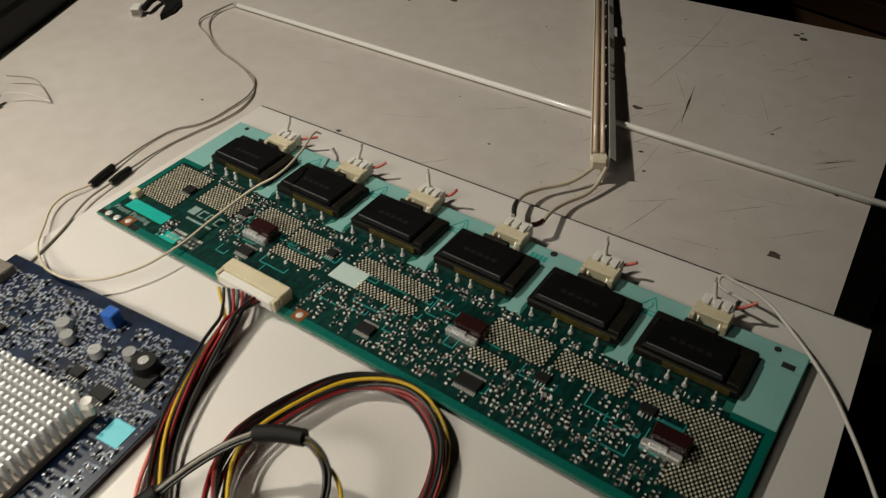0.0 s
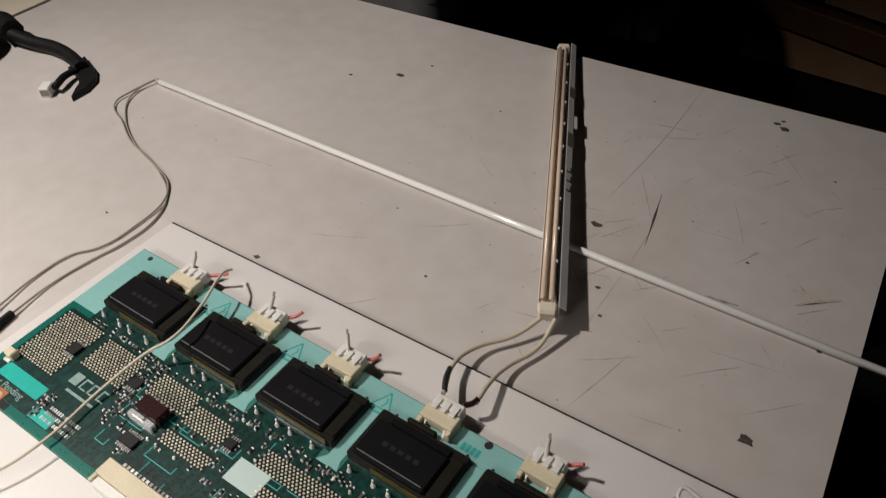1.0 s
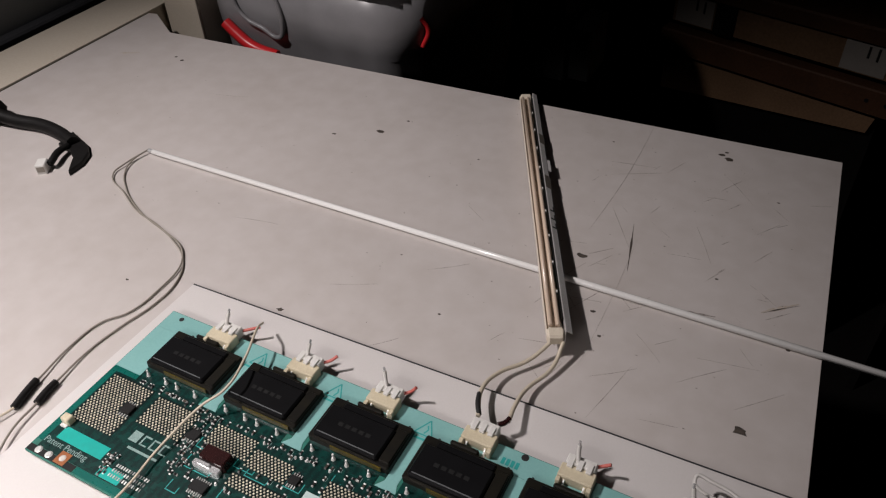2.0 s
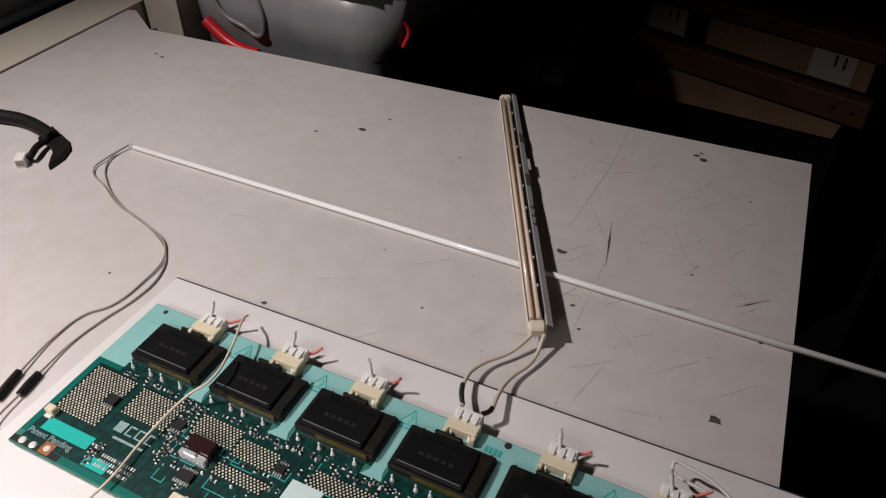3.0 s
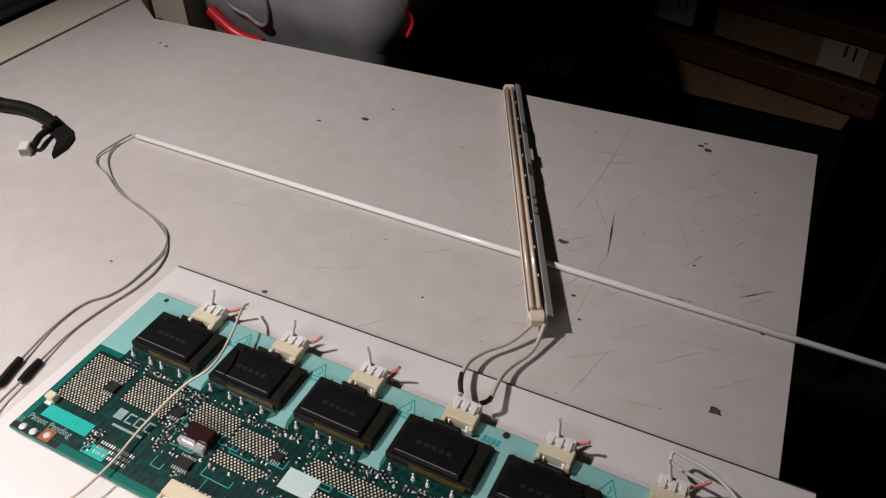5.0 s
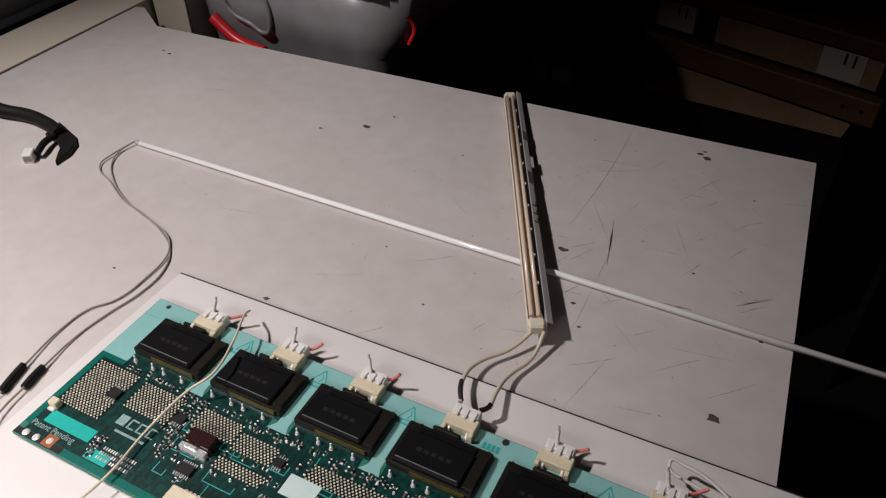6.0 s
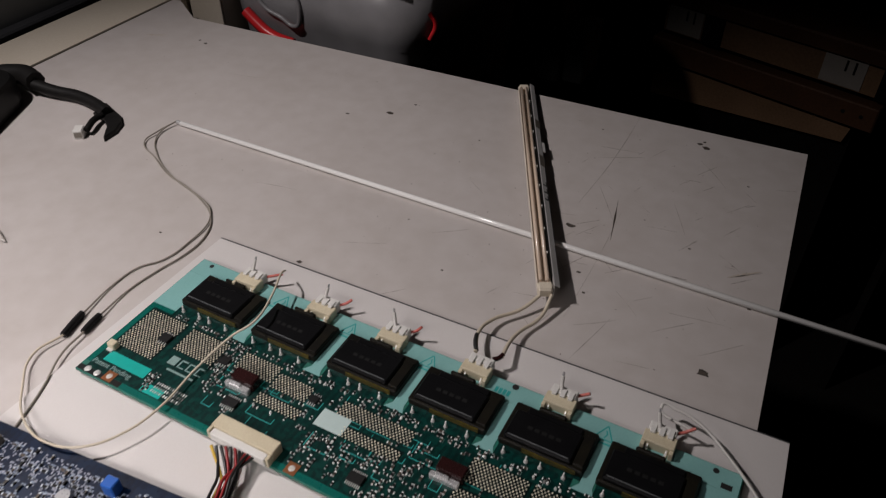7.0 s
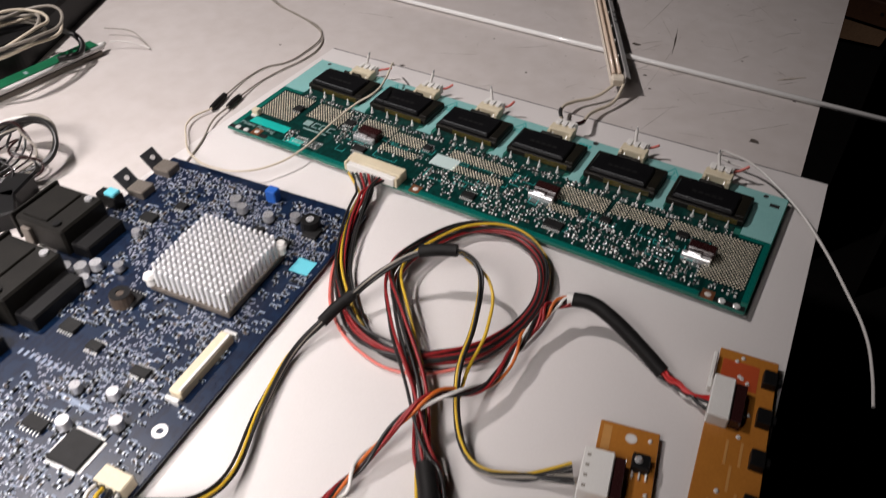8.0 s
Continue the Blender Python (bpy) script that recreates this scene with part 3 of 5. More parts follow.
    # transformers
    for n, x in enumerate(TRANSFORMERS):
        w = 0.0405
        q = thing("transformer", "", "")
        q.parent = t
        part("bobbin", Shape().box(x - 0.0010, x + w + 0.0008, -0.0365, -0.0122, z1, z1 + 0.0037, 0.0008), BOBBIN, q)
        part("winding_tape", Shape().box(x + 0.0115, x + 0.0380, -0.0372, -0.0366, z1 + 0.0006, z1 + 0.0033), YELLOW_TAPE, q, "yellow winding tape")
        part("core", Shape().box(x + 0.0012, x + 0.0350, -0.0354, -0.0180, z1 + 0.0037, z1 + 0.0063, 0.0010), FERRITE, q, "black ferrite core")
        part("back_step", Shape().box(x + 0.0060, x + 0.0340, -0.0178, -0.0140, z1 + 0.0037, z1 + 0.0050, 0.0007), FERRITE, q)
        # low ridge, its grey painting the highlight on the core's front edge
        part("highlight_ridge", Shape().box(x + 0.0030, x + 0.0332, -0.0343, -0.0338, z1 + 0.0063, z1 + 0.0065, 0.0001), GREY_PANEL, q)
        part("end_flange", Shape().box(x + 0.0352, x + 0.0408, -0.0345, -0.0160, z1 + 0.0037, z1 + 0.0048, 0.0006), BOBBIN, q)
        part("lug", Shape().box(x + 0.0100, x + 0.0240, -0.0121, -0.0098, z1, z1 + 0.0040, 0.0008), BOBBIN, q)
        marks = Shape()
        for k in range(5):
            marks.box(x + 0.010 + 0.0036 * k, x + 0.0124 + 0.0036 * k, -0.0276, -0.0256, z1 + 0.0063, z1 + 0.00636)
        part("print", marks, EPOXY, q)
        for k, dx in enumerate((0.0040, 0.0155, 0.0225, 0.0340)):
            pin = Shape().disc(x + dx, -0.0405, z1, z1 + 0.0016, 0.0012, 0.0007, 8)
            pin.disc(x + dx, -0.0405, z1 + 0.0016, z1 + 0.0040, 0.0005, 0.0004, 8)
            part("pin", pin, SOLDER, q)

    # lamp connectors
    for n, x in enumerate(CONNECTORS):
        q = thing("lamp_connector", "", "", Matrix.Translation((0, -0.0035 + 0.0145 * (x - 0.04), -0.0004)))
        q.parent = t
        h = Shape()
        h.box(x - 0.0078, x + 0.0078, -0.0062, 0.0008, z1, z1 + 0.0058, 0.0005)
        h.box(x - 0.0078, x - 0.0058, -0.0086, -0.0062, z1, z1 + 0.0050, 0.0003)
        h.box(x + 0.0058, x + 0.0078, -0.0086, -0.0062, z1, z1 + 0.0050, 0.0003)
        part("housing", h, CREAM, q, "cream connector housing")
        p = Shape().box(x - 0.0066, x + 0.0066, 0.0009, 0.0062, z1 + 0.0004, z1 + 0.0062, 0.0006)
        for k in (-1, 0, 1):
            p.box(x + k * 0.0042 - 0.0013, x + k * 0.0042 + 0.0013, -0.0012, 0.0040, z1 + 0.0059, z1 + 0.0070, 0.0003)
        part("plug", p, WHITE_NYLON, q, "white plug")
        part("pad", Shape().box(x - 0.0030, x + 0.0030, -0.0105, -0.0064, z1, z1 + 0.0001), TEAL_PAD, q)
        for dx in (-0.0045, 0.0045):
            c = Shape().box(x + dx - 0.0008, x + dx + 0.0008, -0.0100, -0.0063, z1, z1 + 0.0009, 0.0002)
            c.rod((x + dx, -0.0085, z1 + 0.0008), (x + dx, -0.0063, z1 + 0.0036), 0.0005, 6)
            part("contact", c, SOLDER, q)
        if n != 3:
            lean = 0.0022 * math.sin(2.3 * n + 0.4)
            cable("wire_stub", [(x - 0.0015, 0.0030, z1 + 0.0060), (x - 0.0022 + lean * 0.4, 0.0050, z1 + 0.0085), (x - 0.0026 + lean, 0.0072, z1 + 0.0120)], 0.0010, WHITE_WIRE, q, "cut white wire")
            part("bare_end", Shape().rod((x - 0.0026 + lean, 0.0070, z1 + 0.0117), (x - 0.0026 + lean * 1.2, 0.0080, z1 + 0.0138), 0.0006, 6), STEEL, q)
            long = n in (0, 5)
            cable("wire_stub", [(x + 0.0050, 0.005, z1 + 0.003), (x + 0.0085, 0.0075, z1 + 0.0035), (x + (0.0135 if long else 0.0115), 0.0095 + 0.002 * math.cos(n), z1 + 0.004 + 0.0015 * (n % 3))], 0.0008, PINK_WIRE, q, "cut red wire")

    # power connector
    q = thing("power_connector", "", "")
    q.parent = t
    h = Shape().box(0.0905, 0.1265, -0.0960, -0.0885, z1, z1 + 0.0062, 0.0005)
    h.box(0.0905, 0.0922, -0.0995, -0.0960, z1, z1 + 0.0056, 0.0003)
    h.box(0.1248, 0.1265, -0.0995, -0.0960, z1, z1 + 0.0056, 0.0003)
    part("housing", h, CREAM, q, "long cream connector housing")
    pl = Shape().box(0.0925, 0.1245, -0.1000, -0.0961, z1 + 0.0003, z1 + 0.0050, 0.0004)
    part("plug", pl, WHITE_NYLON, q)
    teeth = Shape()
    for k in range(14):
        teeth.box(0.0935 + 0.0022 * k, 0.0948 + 0.0022 * k, -0.0880, -0.0860, z1, z1 + 0.0006)
    part("solder_tails", teeth, SOLDER, q)

    # wound inductors with a steel clip
    for x, y in ((0.085, -0.0650), (0.202, -0.0630), (0.2905, -0.0690)):
        q = thing("power_inductor", "", "")
        q.parent = t
        part("case", Shape().box(x - 0.0070, x + 0.0070, y - 0.0030, y + 0.0042, z1, z1 + 0.0056, 0.0007), BROWN, q, "dark red inductor case")
        c = Shape().box(x - 0.0088, x + 0.0062, y - 0.0062, y - 0.0031, z1, z1 + 0.0030, 0.0006)
        c.box(x - 0.0060, x + 0.0010, y - 0.0054, y - 0.0036, z1 + 0.0030, z1 + 0.0042, 0.0004)
        part("clip", c, STEEL, q, "bright steel clip")
        for k in range(4):
            part("lead", Shape().box(x - 0.005 + 0.003 * k, x - 0.0038 + 0.003 * k, y + 0.0043, y + 0.0060, z1, z1 + 0.0012, 0.0002), SOLDER, q)

    # chips
    for x, y, w, d, legs in ((0.0865, -0.0785, 0.0085, 0.0050, 7), (0.165, -0.0855, 0.0080, 0.0052, 8), (0.216, -0.0850, 0.0105, 0.0062, 11),
                             (0.0275, -0.061, 0.0060, 0.0055, 4), (0.066, -0.0585, 0.0062, 0.0052, 4), (0.2385, -0.0675, 0.0055, 0.0045, 4),
                             (0.122, -0.0575, 0.0050, 0.0042, 4), (0.278, -0.0590, 0.0062, 0.0045, 4)):
        q = thing("chip", "", "")
        q.parent = t
        part("body", Shape().box(x - w / 2, x + w / 2, y - d / 2, y + d / 2, z1 + 0.0002, z1 + 0.0016, 0.0003), EPOXY, q)
        for k in range(legs):
            lx = x - w / 2 + (k + 0.5) * w / legs
            for sgn in (-1, 1):
                ya, yb = sorted((y + sgn * d / 2, y + sgn * (d / 2 + 0.0016)))
                part("leg", Shape().box(lx - 0.00024, lx + 0.00024, ya, yb, z1, z1 + 0.0006, 0.0001), SOLDER, q)

    # small cream socket
    q = part("small_socket", Shape().box(0.0045, 0.0095, -0.0805, -0.0765, z1, z1 + 0.0040, 0.0005), CREAM, t, "small cream socket")
    part("socket_pins", Shape().box(0.0050, 0.0090, -0.0822, -0.0806, z1, z1 + 0.0010, 0.0002), SOLDER, q)

    # small surface parts
    taken = [(a - 0.001, b + 0.001, c - 0.001, d + 0.001) for a, b, c, d in fields]
    taken += [(0.127, 0.148, -0.072, -0.057), (0.088, 0.129, -0.1, -0.085), (0.074, 0.095, -0.073, -0.056), (0.191, 0.211, -0.071, -0.054),
              (0.279, 0.3, -0.077, -0.06), (0.158, 0.172, -0.091, -0.080), (0.209, 0.223, -0.091, -0.079), (0.081, 0.092, -0.083, -0.074),
              (0.006, 0.065, -0.082, -0.066), (0.006, 0.0375, -0.099, -0.081), (0.234, 0.243, -0.072, -0.063), (0.131, 0.141, -0.1, -0.0915),
              (0.296, 0.32, -0.1, -0.091), (0.044, 0.085, -0.094, -0.0785)]
    caps, dark_bodies, tan_bodies, prints = Shape(), Shape(), Shape(), Shape()
    rnd = random.Random(11)
    placed = []
    zones = ((0.13, 0.297, -0.0925, -0.0700, 520), (0.08, 0.30, -0.0760, -0.0470, 240), (0.038, 0.066, -0.0925, -0.079, 160), (0.295, 0.313, -0.092, -0.086, 24),
             (0.062, 0.0885, -0.086, -0.0465, 240), (0.018, 0.30, -0.0465, -0.0440, 160))
    for x0, x1, y0, y1, count in zones:
        for k in range(count):
            x, y = rnd.uniform(x0, x1), rnd.uniform(y0, y1)
            x, y = round(x / 0.0009) * 0.0009, round(y / 0.0011) * 0.0011
            if any(a < x < b and c < y < d for a, b, c, d in taken) or any(abs(x - p) < 0.0016 and abs(y - r) < 0.0021 for p, r in placed):
                continue
            placed.append((x, y))
            up = rnd.random() < 0.72
            a, h = rnd.choice((0.0009, 0.0010, 0.0012)), rnd.uniform(0.0004, 0.0008)
            b = a * 0.52
            bx, by = (b, a) if up else (a, b)
            body = tan_bodies if rnd.random() < 0.25 else dark_bodies
            body.box(x - bx * 0.96, x + bx * 0.96, y - by * 0.62, y + by * 0.62, z1, z1 + h) if up else body.box(x - bx * 0.62, x + bx * 0.62, y - by * 0.96, y + by * 0.96, z1, z1 + h)
            for sgn in (-1, 1):
                if up:
                    ya, yb = sorted((y + sgn * by * 0.62, y + sgn * by * 1.25))
                    caps.box(x - bx, x + bx, ya, yb, z1, z1 + h + 0.00005, 0.00015)
                else:
                    xa, xb = sorted((x + sgn * bx * 0.62, x + sgn * bx * 1.25))
                    caps.box(xa, xb, y - by, y + by, z1, z1 + h + 0.00005, 0.00015)
            if rnd.random() < 0.35:
                prints.box(x + bx + 0.0004, x + bx + 0.0006, y - by, y + by, z1, z1 + 0.00006)
    for k in range(60):
        x, y = rnd.uniform(0.08, 0.31), rnd.choice((-0.0475, -0.0465, -0.062, -0.074))
        if not any(a < x < b and c < y < d for a, b, c, d in taken):
            caps.disc(x, y, z1, z1 + 0.0012, 0.0008, 0.0005, 6)
    for k in range(14):
        for j in range(3):
            x = 0.046 + 0.0014 * k
            caps.box(x - 0.0003, x + 0.0003, -0.0920 + 0.0026 * j, -0.0905 + 0.0026 * j, z1, z1 + 0.0003)
    lines = Shape()
    for k in range(46):
        x, y = rnd.uniform(0.066, 0.285), rnd.uniform(-0.090, -0.052)
        w, d = rnd.uniform(0.004, 0.016), rnd.uniform(0.003, 0.010)
        for a0, a1, b0, b1 in ((x, x + w, y, y + 0.0004), (x, x + 0.0004, y + 0.0005, y + d), (x + w, x + w + 0.0004, y, y + d * 0.6)):
            lines.box(a0, a1, b0, min(b1, -0.047), z1, z1 + 0.00005)
    part("copper_outline", lines, TEAL_PRINT, t, kind="stuff")
    part("solder_end", caps, SOLDER, t, "bright soldered ends of small parts", kind="stuff")
    part("resistor", dark_bodies, SMD_BODY, t, "tiny dark surface parts", kind="stuff")
    part("capacitor", tan_bodies, SMD_TAN, t, "tiny tan surface parts", kind="stuff")
    part("part_print", prints, SILK, t, kind="stuff")


inverter_board()


# ---- lamps on the table ----
def long_tube():
    t = thing("fluorescent_tube", "long thin white unlit cold cathode tube lying on the table", "lamp tube")
    a, b = Vector((-0.134, 0.1190, 0.0021)), Vector((0.470, 0.1223, 0.0021))
    d = (b - a).normalized()
    part("glass", Shape().rod(a + d * 0.004, b - d * 0.004, 0.0019, 16), TUBE, t, smooth=True)
    for e, s in ((a, 1), (b, -1)):
        part("end_cap", Shape().rod(e, e + d * (0.0042 * s), 0.0016, 10), STEEL, t, "small metal end")


long_tube()


def slope(x0, z0, x1, z1, y0, y1, thick=0.0006):
    """A thin strip that falls from (x0, z0) to (x1, z1), as long as y0 to y1."""
    p = [(x, y, z + d) for d in (-thick, 0) for x, y, z in ((x0, y0, z0), (x1, y0, z1), (x1, y1, z1), (x0, y1, z0))]
    return Shape().add(p, [[3, 2, 1, 0], [4, 5, 6, 7], [0, 1, 5, 4], [1, 2, 6, 5], [2, 3, 7, 6], [3, 0, 4, 7]])


def lamp_unit():
    near, far = Vector((0.1945, 0.0680, 0.0080)), Vector((0.0825, 0.2960, 0.0004))
    along = far - near
    length = along.length
    y = along.normalized()
    x = y.cross(Vector((0, 0, 1))).normalized()
    z = x.cross(y)
    m = Matrix((x * 0.74, y, z * 0.9)).transposed().to_4x4()
    m.translation = near
    t = thing("twin_lamp_reflector", "narrow metal reflector with two thin cream unlit lamp tubes", "lamp", m)
    part("base", Shape().box(-0.0062, 0.0062, 0, length, 0.0, 0.0007), REFLECTOR_OUT, t)
    part("side_wall", Shape().box(-0.0070, -0.0063, 0, length, 0.0, 0.0050, 0.0002), REFLECTOR_IN, t, "cream inner wall")
    part("side_wall", Shape().box(0.0056, 0.0062, 0, length, 0.0008, 0.0078, 0.0002), REFLECTOR_OUT, t)
    part("flange", slope(0.0063, 0.0080, 0.0104, 0.0058, 0.0, length), REFLECTOR_OUT, t, "bright folded metal flange")
    part("foam_strip", Shape().box(0.0043, 0.0055, 0.010, length - 0.006, 0.0008, 0.0070, 0.0003), SLEEVE, t, "black foam strip")
    part("ledge", Shape().box(-0.0062, 0.0042, 0.0, length, 0.0008, 0.0035), REFLECTOR_IN, t)
    for tx in (-0.0040, 0.0012):
        part("lamp_tube", Shape().rod((tx, 0.006, 0.0062), (tx, length - 0.006, 0.0062), 0.0017, 14), TUBE_WARM, t, smooth=True)
    part("end_rubber", Shape().box(-0.0066, 0.0048, -0.0030, 0.0045, 0.0009, 0.0070, 0.0014), RUBBER, t, "cream rubber end")
    part("end_rubber", Shape().box(-0.0062, 0.0045, length - 0.005, length + 0.001, 0.0009, 0.0070, 0.0014), RUBBER, t, "cream rubber end")
    # small white blocks stand in for the glints beside the tube
    for k in range(9):
        yy = 0.03 + k * (length - 0.06) / 8
        part("glint_block", Shape().box(0.0028, 0.0039, yy, yy + 0.0016, 0.0036, 0.0076, 0.0002), WHITE_NYLON, t)
    for y0, y1 in ((0.128, 0.142), (0.182, 0.194)):
        part("tape", slope(0.0064, 0.0083, 0.0112, 0.0057, y0, y1, 0.0002), DULL_STEEL, t, "dull strip of tape")
    for k in range(3):
        y0 = 0.086 + 0.0085 * k
        mark = slope(0.0068, 0.0080, 0.0104, 0.0061, y0, y0 + 0.0012, 0.0002)
        mark.v += slope(0.0094, 0.0067, 0.0104, 0.0061, y0 + 0.0013, y0 + 0.0052, 0.0002).v
        mark.f += [[i + 8 for i in face] for face in mark.f]
        part("ink_mark", mark, INK, t, "black ink mark")
    part("tab", slope(0.0109, 0.0054, 0.0135, 0.0049, 0.150, 0.163), REFLECTOR_OUT, t)
    # leads
    c = thing("lamp_lead", "pair of cream lamp wires plugged into the inverter board", "cable")
    cable("wire", [(0.1935, 0.067, 0.010), (0.186, 0.0530, 0.0050), (0.1755, 0.0375, 0.0055), (0.1740, 0.0225, 0.0090), (0.1800, 0.006, 0.0115)], 0.0011, CREAM_WIRE, c)
    cable("wire", [(0.1985, 0.067, 0.010), (0.198, 0.0535, 0.0045), (0.1920, 0.0355, 0.0050), (0.1920, 0.0215, 0.0090), (0.1935, 0.0095, 0.0110)], 0.0011, CREAM_WIRE, c)
    cable("bare_end", [(0.1742, 0.0195, 0.0096), (0.1765, 0.013, 0.0110), (0.1800, 0.007, 0.0116)], 0.0012, INK, c)
    cable("bare_end", [(0.1934, 0.0115, 0.0112), (0.1925, 0.0085, 0.0110), (0.1900, 0.006, 0.0108)], 0.0013, BROWN, c)


lamp_unit()


def tube_leads():
    c = thing("tube_lead", "thin grey wire pair with black heat-shrink splices, lying on the table", "cable")
    w = [(-0.134, 0.119, 0.0030), (-0.136, 0.106, 0.0020), (-0.132, 0.094, 0.0012), (-0.118, 0.0800, 0.0010), (-0.090, 0.0640, 0.0010), (-0.048, 0.050, 0.0010),
         (-0.030, 0.0385, 0.0010), (-0.0200, 0.021, 0.0010), (-0.0190, 0.002, 0.0010), (-0.0230, -0.018, 0.0010), (-0.0255, -0.039, 0.0010), (-0.0230, -0.062, 0.0022)]
    cable("wire", w, 0.00055, GREY_WIRE, c)
    v = [(-0.134, 0.119, 0.0030), (-0.1375, 0.100, 0.0020), (-0.1365, 0.087, 0.0015), (-0.114, 0.0745, 0.0010), (-0.090, 0.0628, 0.0010), (-0.066, 0.0570, 0.0010), (-0.0315, 0.0400, 0.0014),
         (-0.0250, 0.0090, 0.0010), (-0.0275, -0.0090, 0.0010), (-0.0350, -0.020, 0.0010), (-0.0370, -0.038, 0.0010), (-0.0325, -0.066, 0.0022)]
    cable("wire", v, 0.00055, GREY_WIRE, c)
    cable("splice", [(-0.0330, -0.0655, 0.0022), (-0.0310, -0.0740, 0.0025), (-0.0285, -0.0830, 0.0025)], 0.0019, SLEEVE, c, "black heat-shrink splice")
    cable("splice", [(-0.0230, -0.0620, 0.0022), (-0.0220, -0.0690, 0.0025), (-0.0205, -0.0760, 0.0025)], 0.0019, SLEEVE, c, "black heat-shrink splice")
    cable("wire", [(-0.0285, -0.083, 0.0025), (-0.031, -0.100, 0.003), (-0.016, -0.119, 0.004), (0.006, -0.1345, 0.0075), (0.030, -0.139, 0.0105), (0.045, -0.133, 0.0105),
                   (0.0555, -0.118, 0.0100), (0.0600, -0.100, 0.0105), (0.0590, -0.070, 0.0110), (0.0640, -0.048, 0.0160), (0.0705, -0.038, 0.0200), (0.0670, -0.019, 0.0200), (0.0590, 0.001, 0.0190), (0.0535, 0.0105, 0.0115)], 0.00064, CREAM_WIRE, c)
    cable("wire", [(-0.0205, -0.076, 0.0025), (-0.018, -0.092, 0.003), (-0.007, -0.115, 0.003), (0.002, -0.140, 0.003)], 0.0006, GREY_WIRE, c)
    d = thing("loose_wire", "single cream wire reaching out past the table edge", "cable")
    cable("wire", [(0.2935, 0.0090, 0.0115), (0.2760, 0.0160, 0.0140), (0.2830, 0.0165, 0.0140), (0.2950, 0.0140, 0.0130), (0.311, 0.0035, 0.0110), (0.326, -0.0090, 0.0085), (0.340, -0.0245, 0.0055),
                   (0.359, -0.054, 0.003), (0.372, -0.079, 0.002), (0.378, -0.102, 0.002), (0.381, -0.121, 0.002)], 0.0008, WHITE_WIRE, d)


tube_leads()


# ---- main board ----
MAIN = pose(0.1250, -0.1300, 0.0, 0, 0, 5.5)


def main_board():
    t = thing("main_circuit_board", "dark blue main circuit board with a pin heat sink", "circuit board", MAIN)
    z = 0.0065
    W, L = 0.131, 0.225
    part("substrate", Shape().box(-W, 0, -L, 0.003, z - 0.0016, z - 0.0001, 0.0002), BLUE_MASK, t)
    part("mask", Shape().box(-W + 0.0003, -0.0003, -L + 0.0003, 0.0027, z - 0.0001, z), BLUE_MASK, t)
    for x, y in ((-0.006, -0.006), (-W + 0.006, -0.006), (-0.006, -L + 0.006), (-W + 0.006, -L + 0.006)):
        part("standoff", Shape().disc(x, y, 0.0021, z - 0.0016, 0.0028, n=6), STEEL, t)
    # heat sink
    hs = thing("heat_sink", "", "")
    hs.parent = t
    hx, hy, s = -0.0440, -0.0675, 0.047
    part("base", Shape().box(hx - s / 2, hx + s / 2, hy - s / 2, hy + s / 2, z + 0.0012, z + 0.0042, 0.0005), DULL_STEEL, hs)
    part("chip", Shape().box(hx - 0.016, hx + 0.016, hy - 0.016, hy + 0.016, z, z + 0.0012), EPOXY, hs)
    n, pin_mesh = 14, None
    for i in range(n):
        for j in range(n):
            x, y = hx - s / 2 + (i + 0.5) * s / n, hy - s / 2 + (j + 0.5) * s / n
            if (i, j) in ((0, 0), (n - 1, n - 1)):
                continue
            if pin_mesh is None:
                pin = part("pin", Shape().box(-0.00085, 0.00085, -0.00085, 0.00085, 0, 0.0105, 0.0003), ALU, hs)
                pin_mesh = pin.data
            else:
                pin = new("pin", pin_mesh)
                pin.parent = hs
            pin.location = (x, y, z + 0.0042)
    for sgn in (-1, 1):
        x, y = hx + sgn * (s / 2 - 0.001), hy + sgn * (s / 2 - 0.001)
        p = Shape().disc(x, y, z + 0.0042, z + 0.0090, 0.0022, n=12).disc(x, y, z + 0.0090, z + 0.0110, 0.0032, 0.0022)
        part("push_pin", p, WHITE_NYLON, hs, "white nylon push pin")
    # flat cable socket
    q = part("flat_cable_socket", Shape().box(-0.0172, -0.0110, -0.1375, -0.1010, z, z + 0.0048, 0.0005), CREAM, t, "long cream flat cable socket")
    part("latch", Shape().box(-0.0126, -0.0112, -0.1365, -0.102, z + 0.0048, z + 0.0056, 0.0002), WHITE_NYLON, q)
    for y in (-0.1395, -0.0990):
        part("anchor", Shape().box(-0.0175, -0.0105, y - 0.001, y + 0.001, z, z + 0.0030, 0.0003), SOLDER, q)
    part("sticker", Shape().box(-0.0145, -0.0040, -0.0510, -0.0410, z, z + 0.0003), CYAN_STICKER, t, "cyan paper sticker")
    part("trimmer", Shape().box(-0.0565, -0.0500, -0.0095, -0.0035, z, z + 0.0075, 0.0006), BLUE_CAP, t, "blue capacitor block")
    coil = part("choke", Shape().disc(-0.0215, -0.0185, z, z + 0.0060, 0.0058, 0.0050, 18), BLACK, t, "black round choke")
    part("choke_core", Shape().disc(-0.0215, -0.0185, z + 0.0060, z + 0.0063, 0.0022), STEEL, coil)
    brown = part("coil", Shape().disc(-0.0740, -0.1030, z, z + 0.0065, 0.0056, 0.0052, 18), SMD_TAN, t, "dark brown wound coil")
    part("coil_top", Shape().ring(-0.0740, -0.1030, z + 0.0065, z + 0.0069, 0.0020, 0.0050), BLACK, brown)
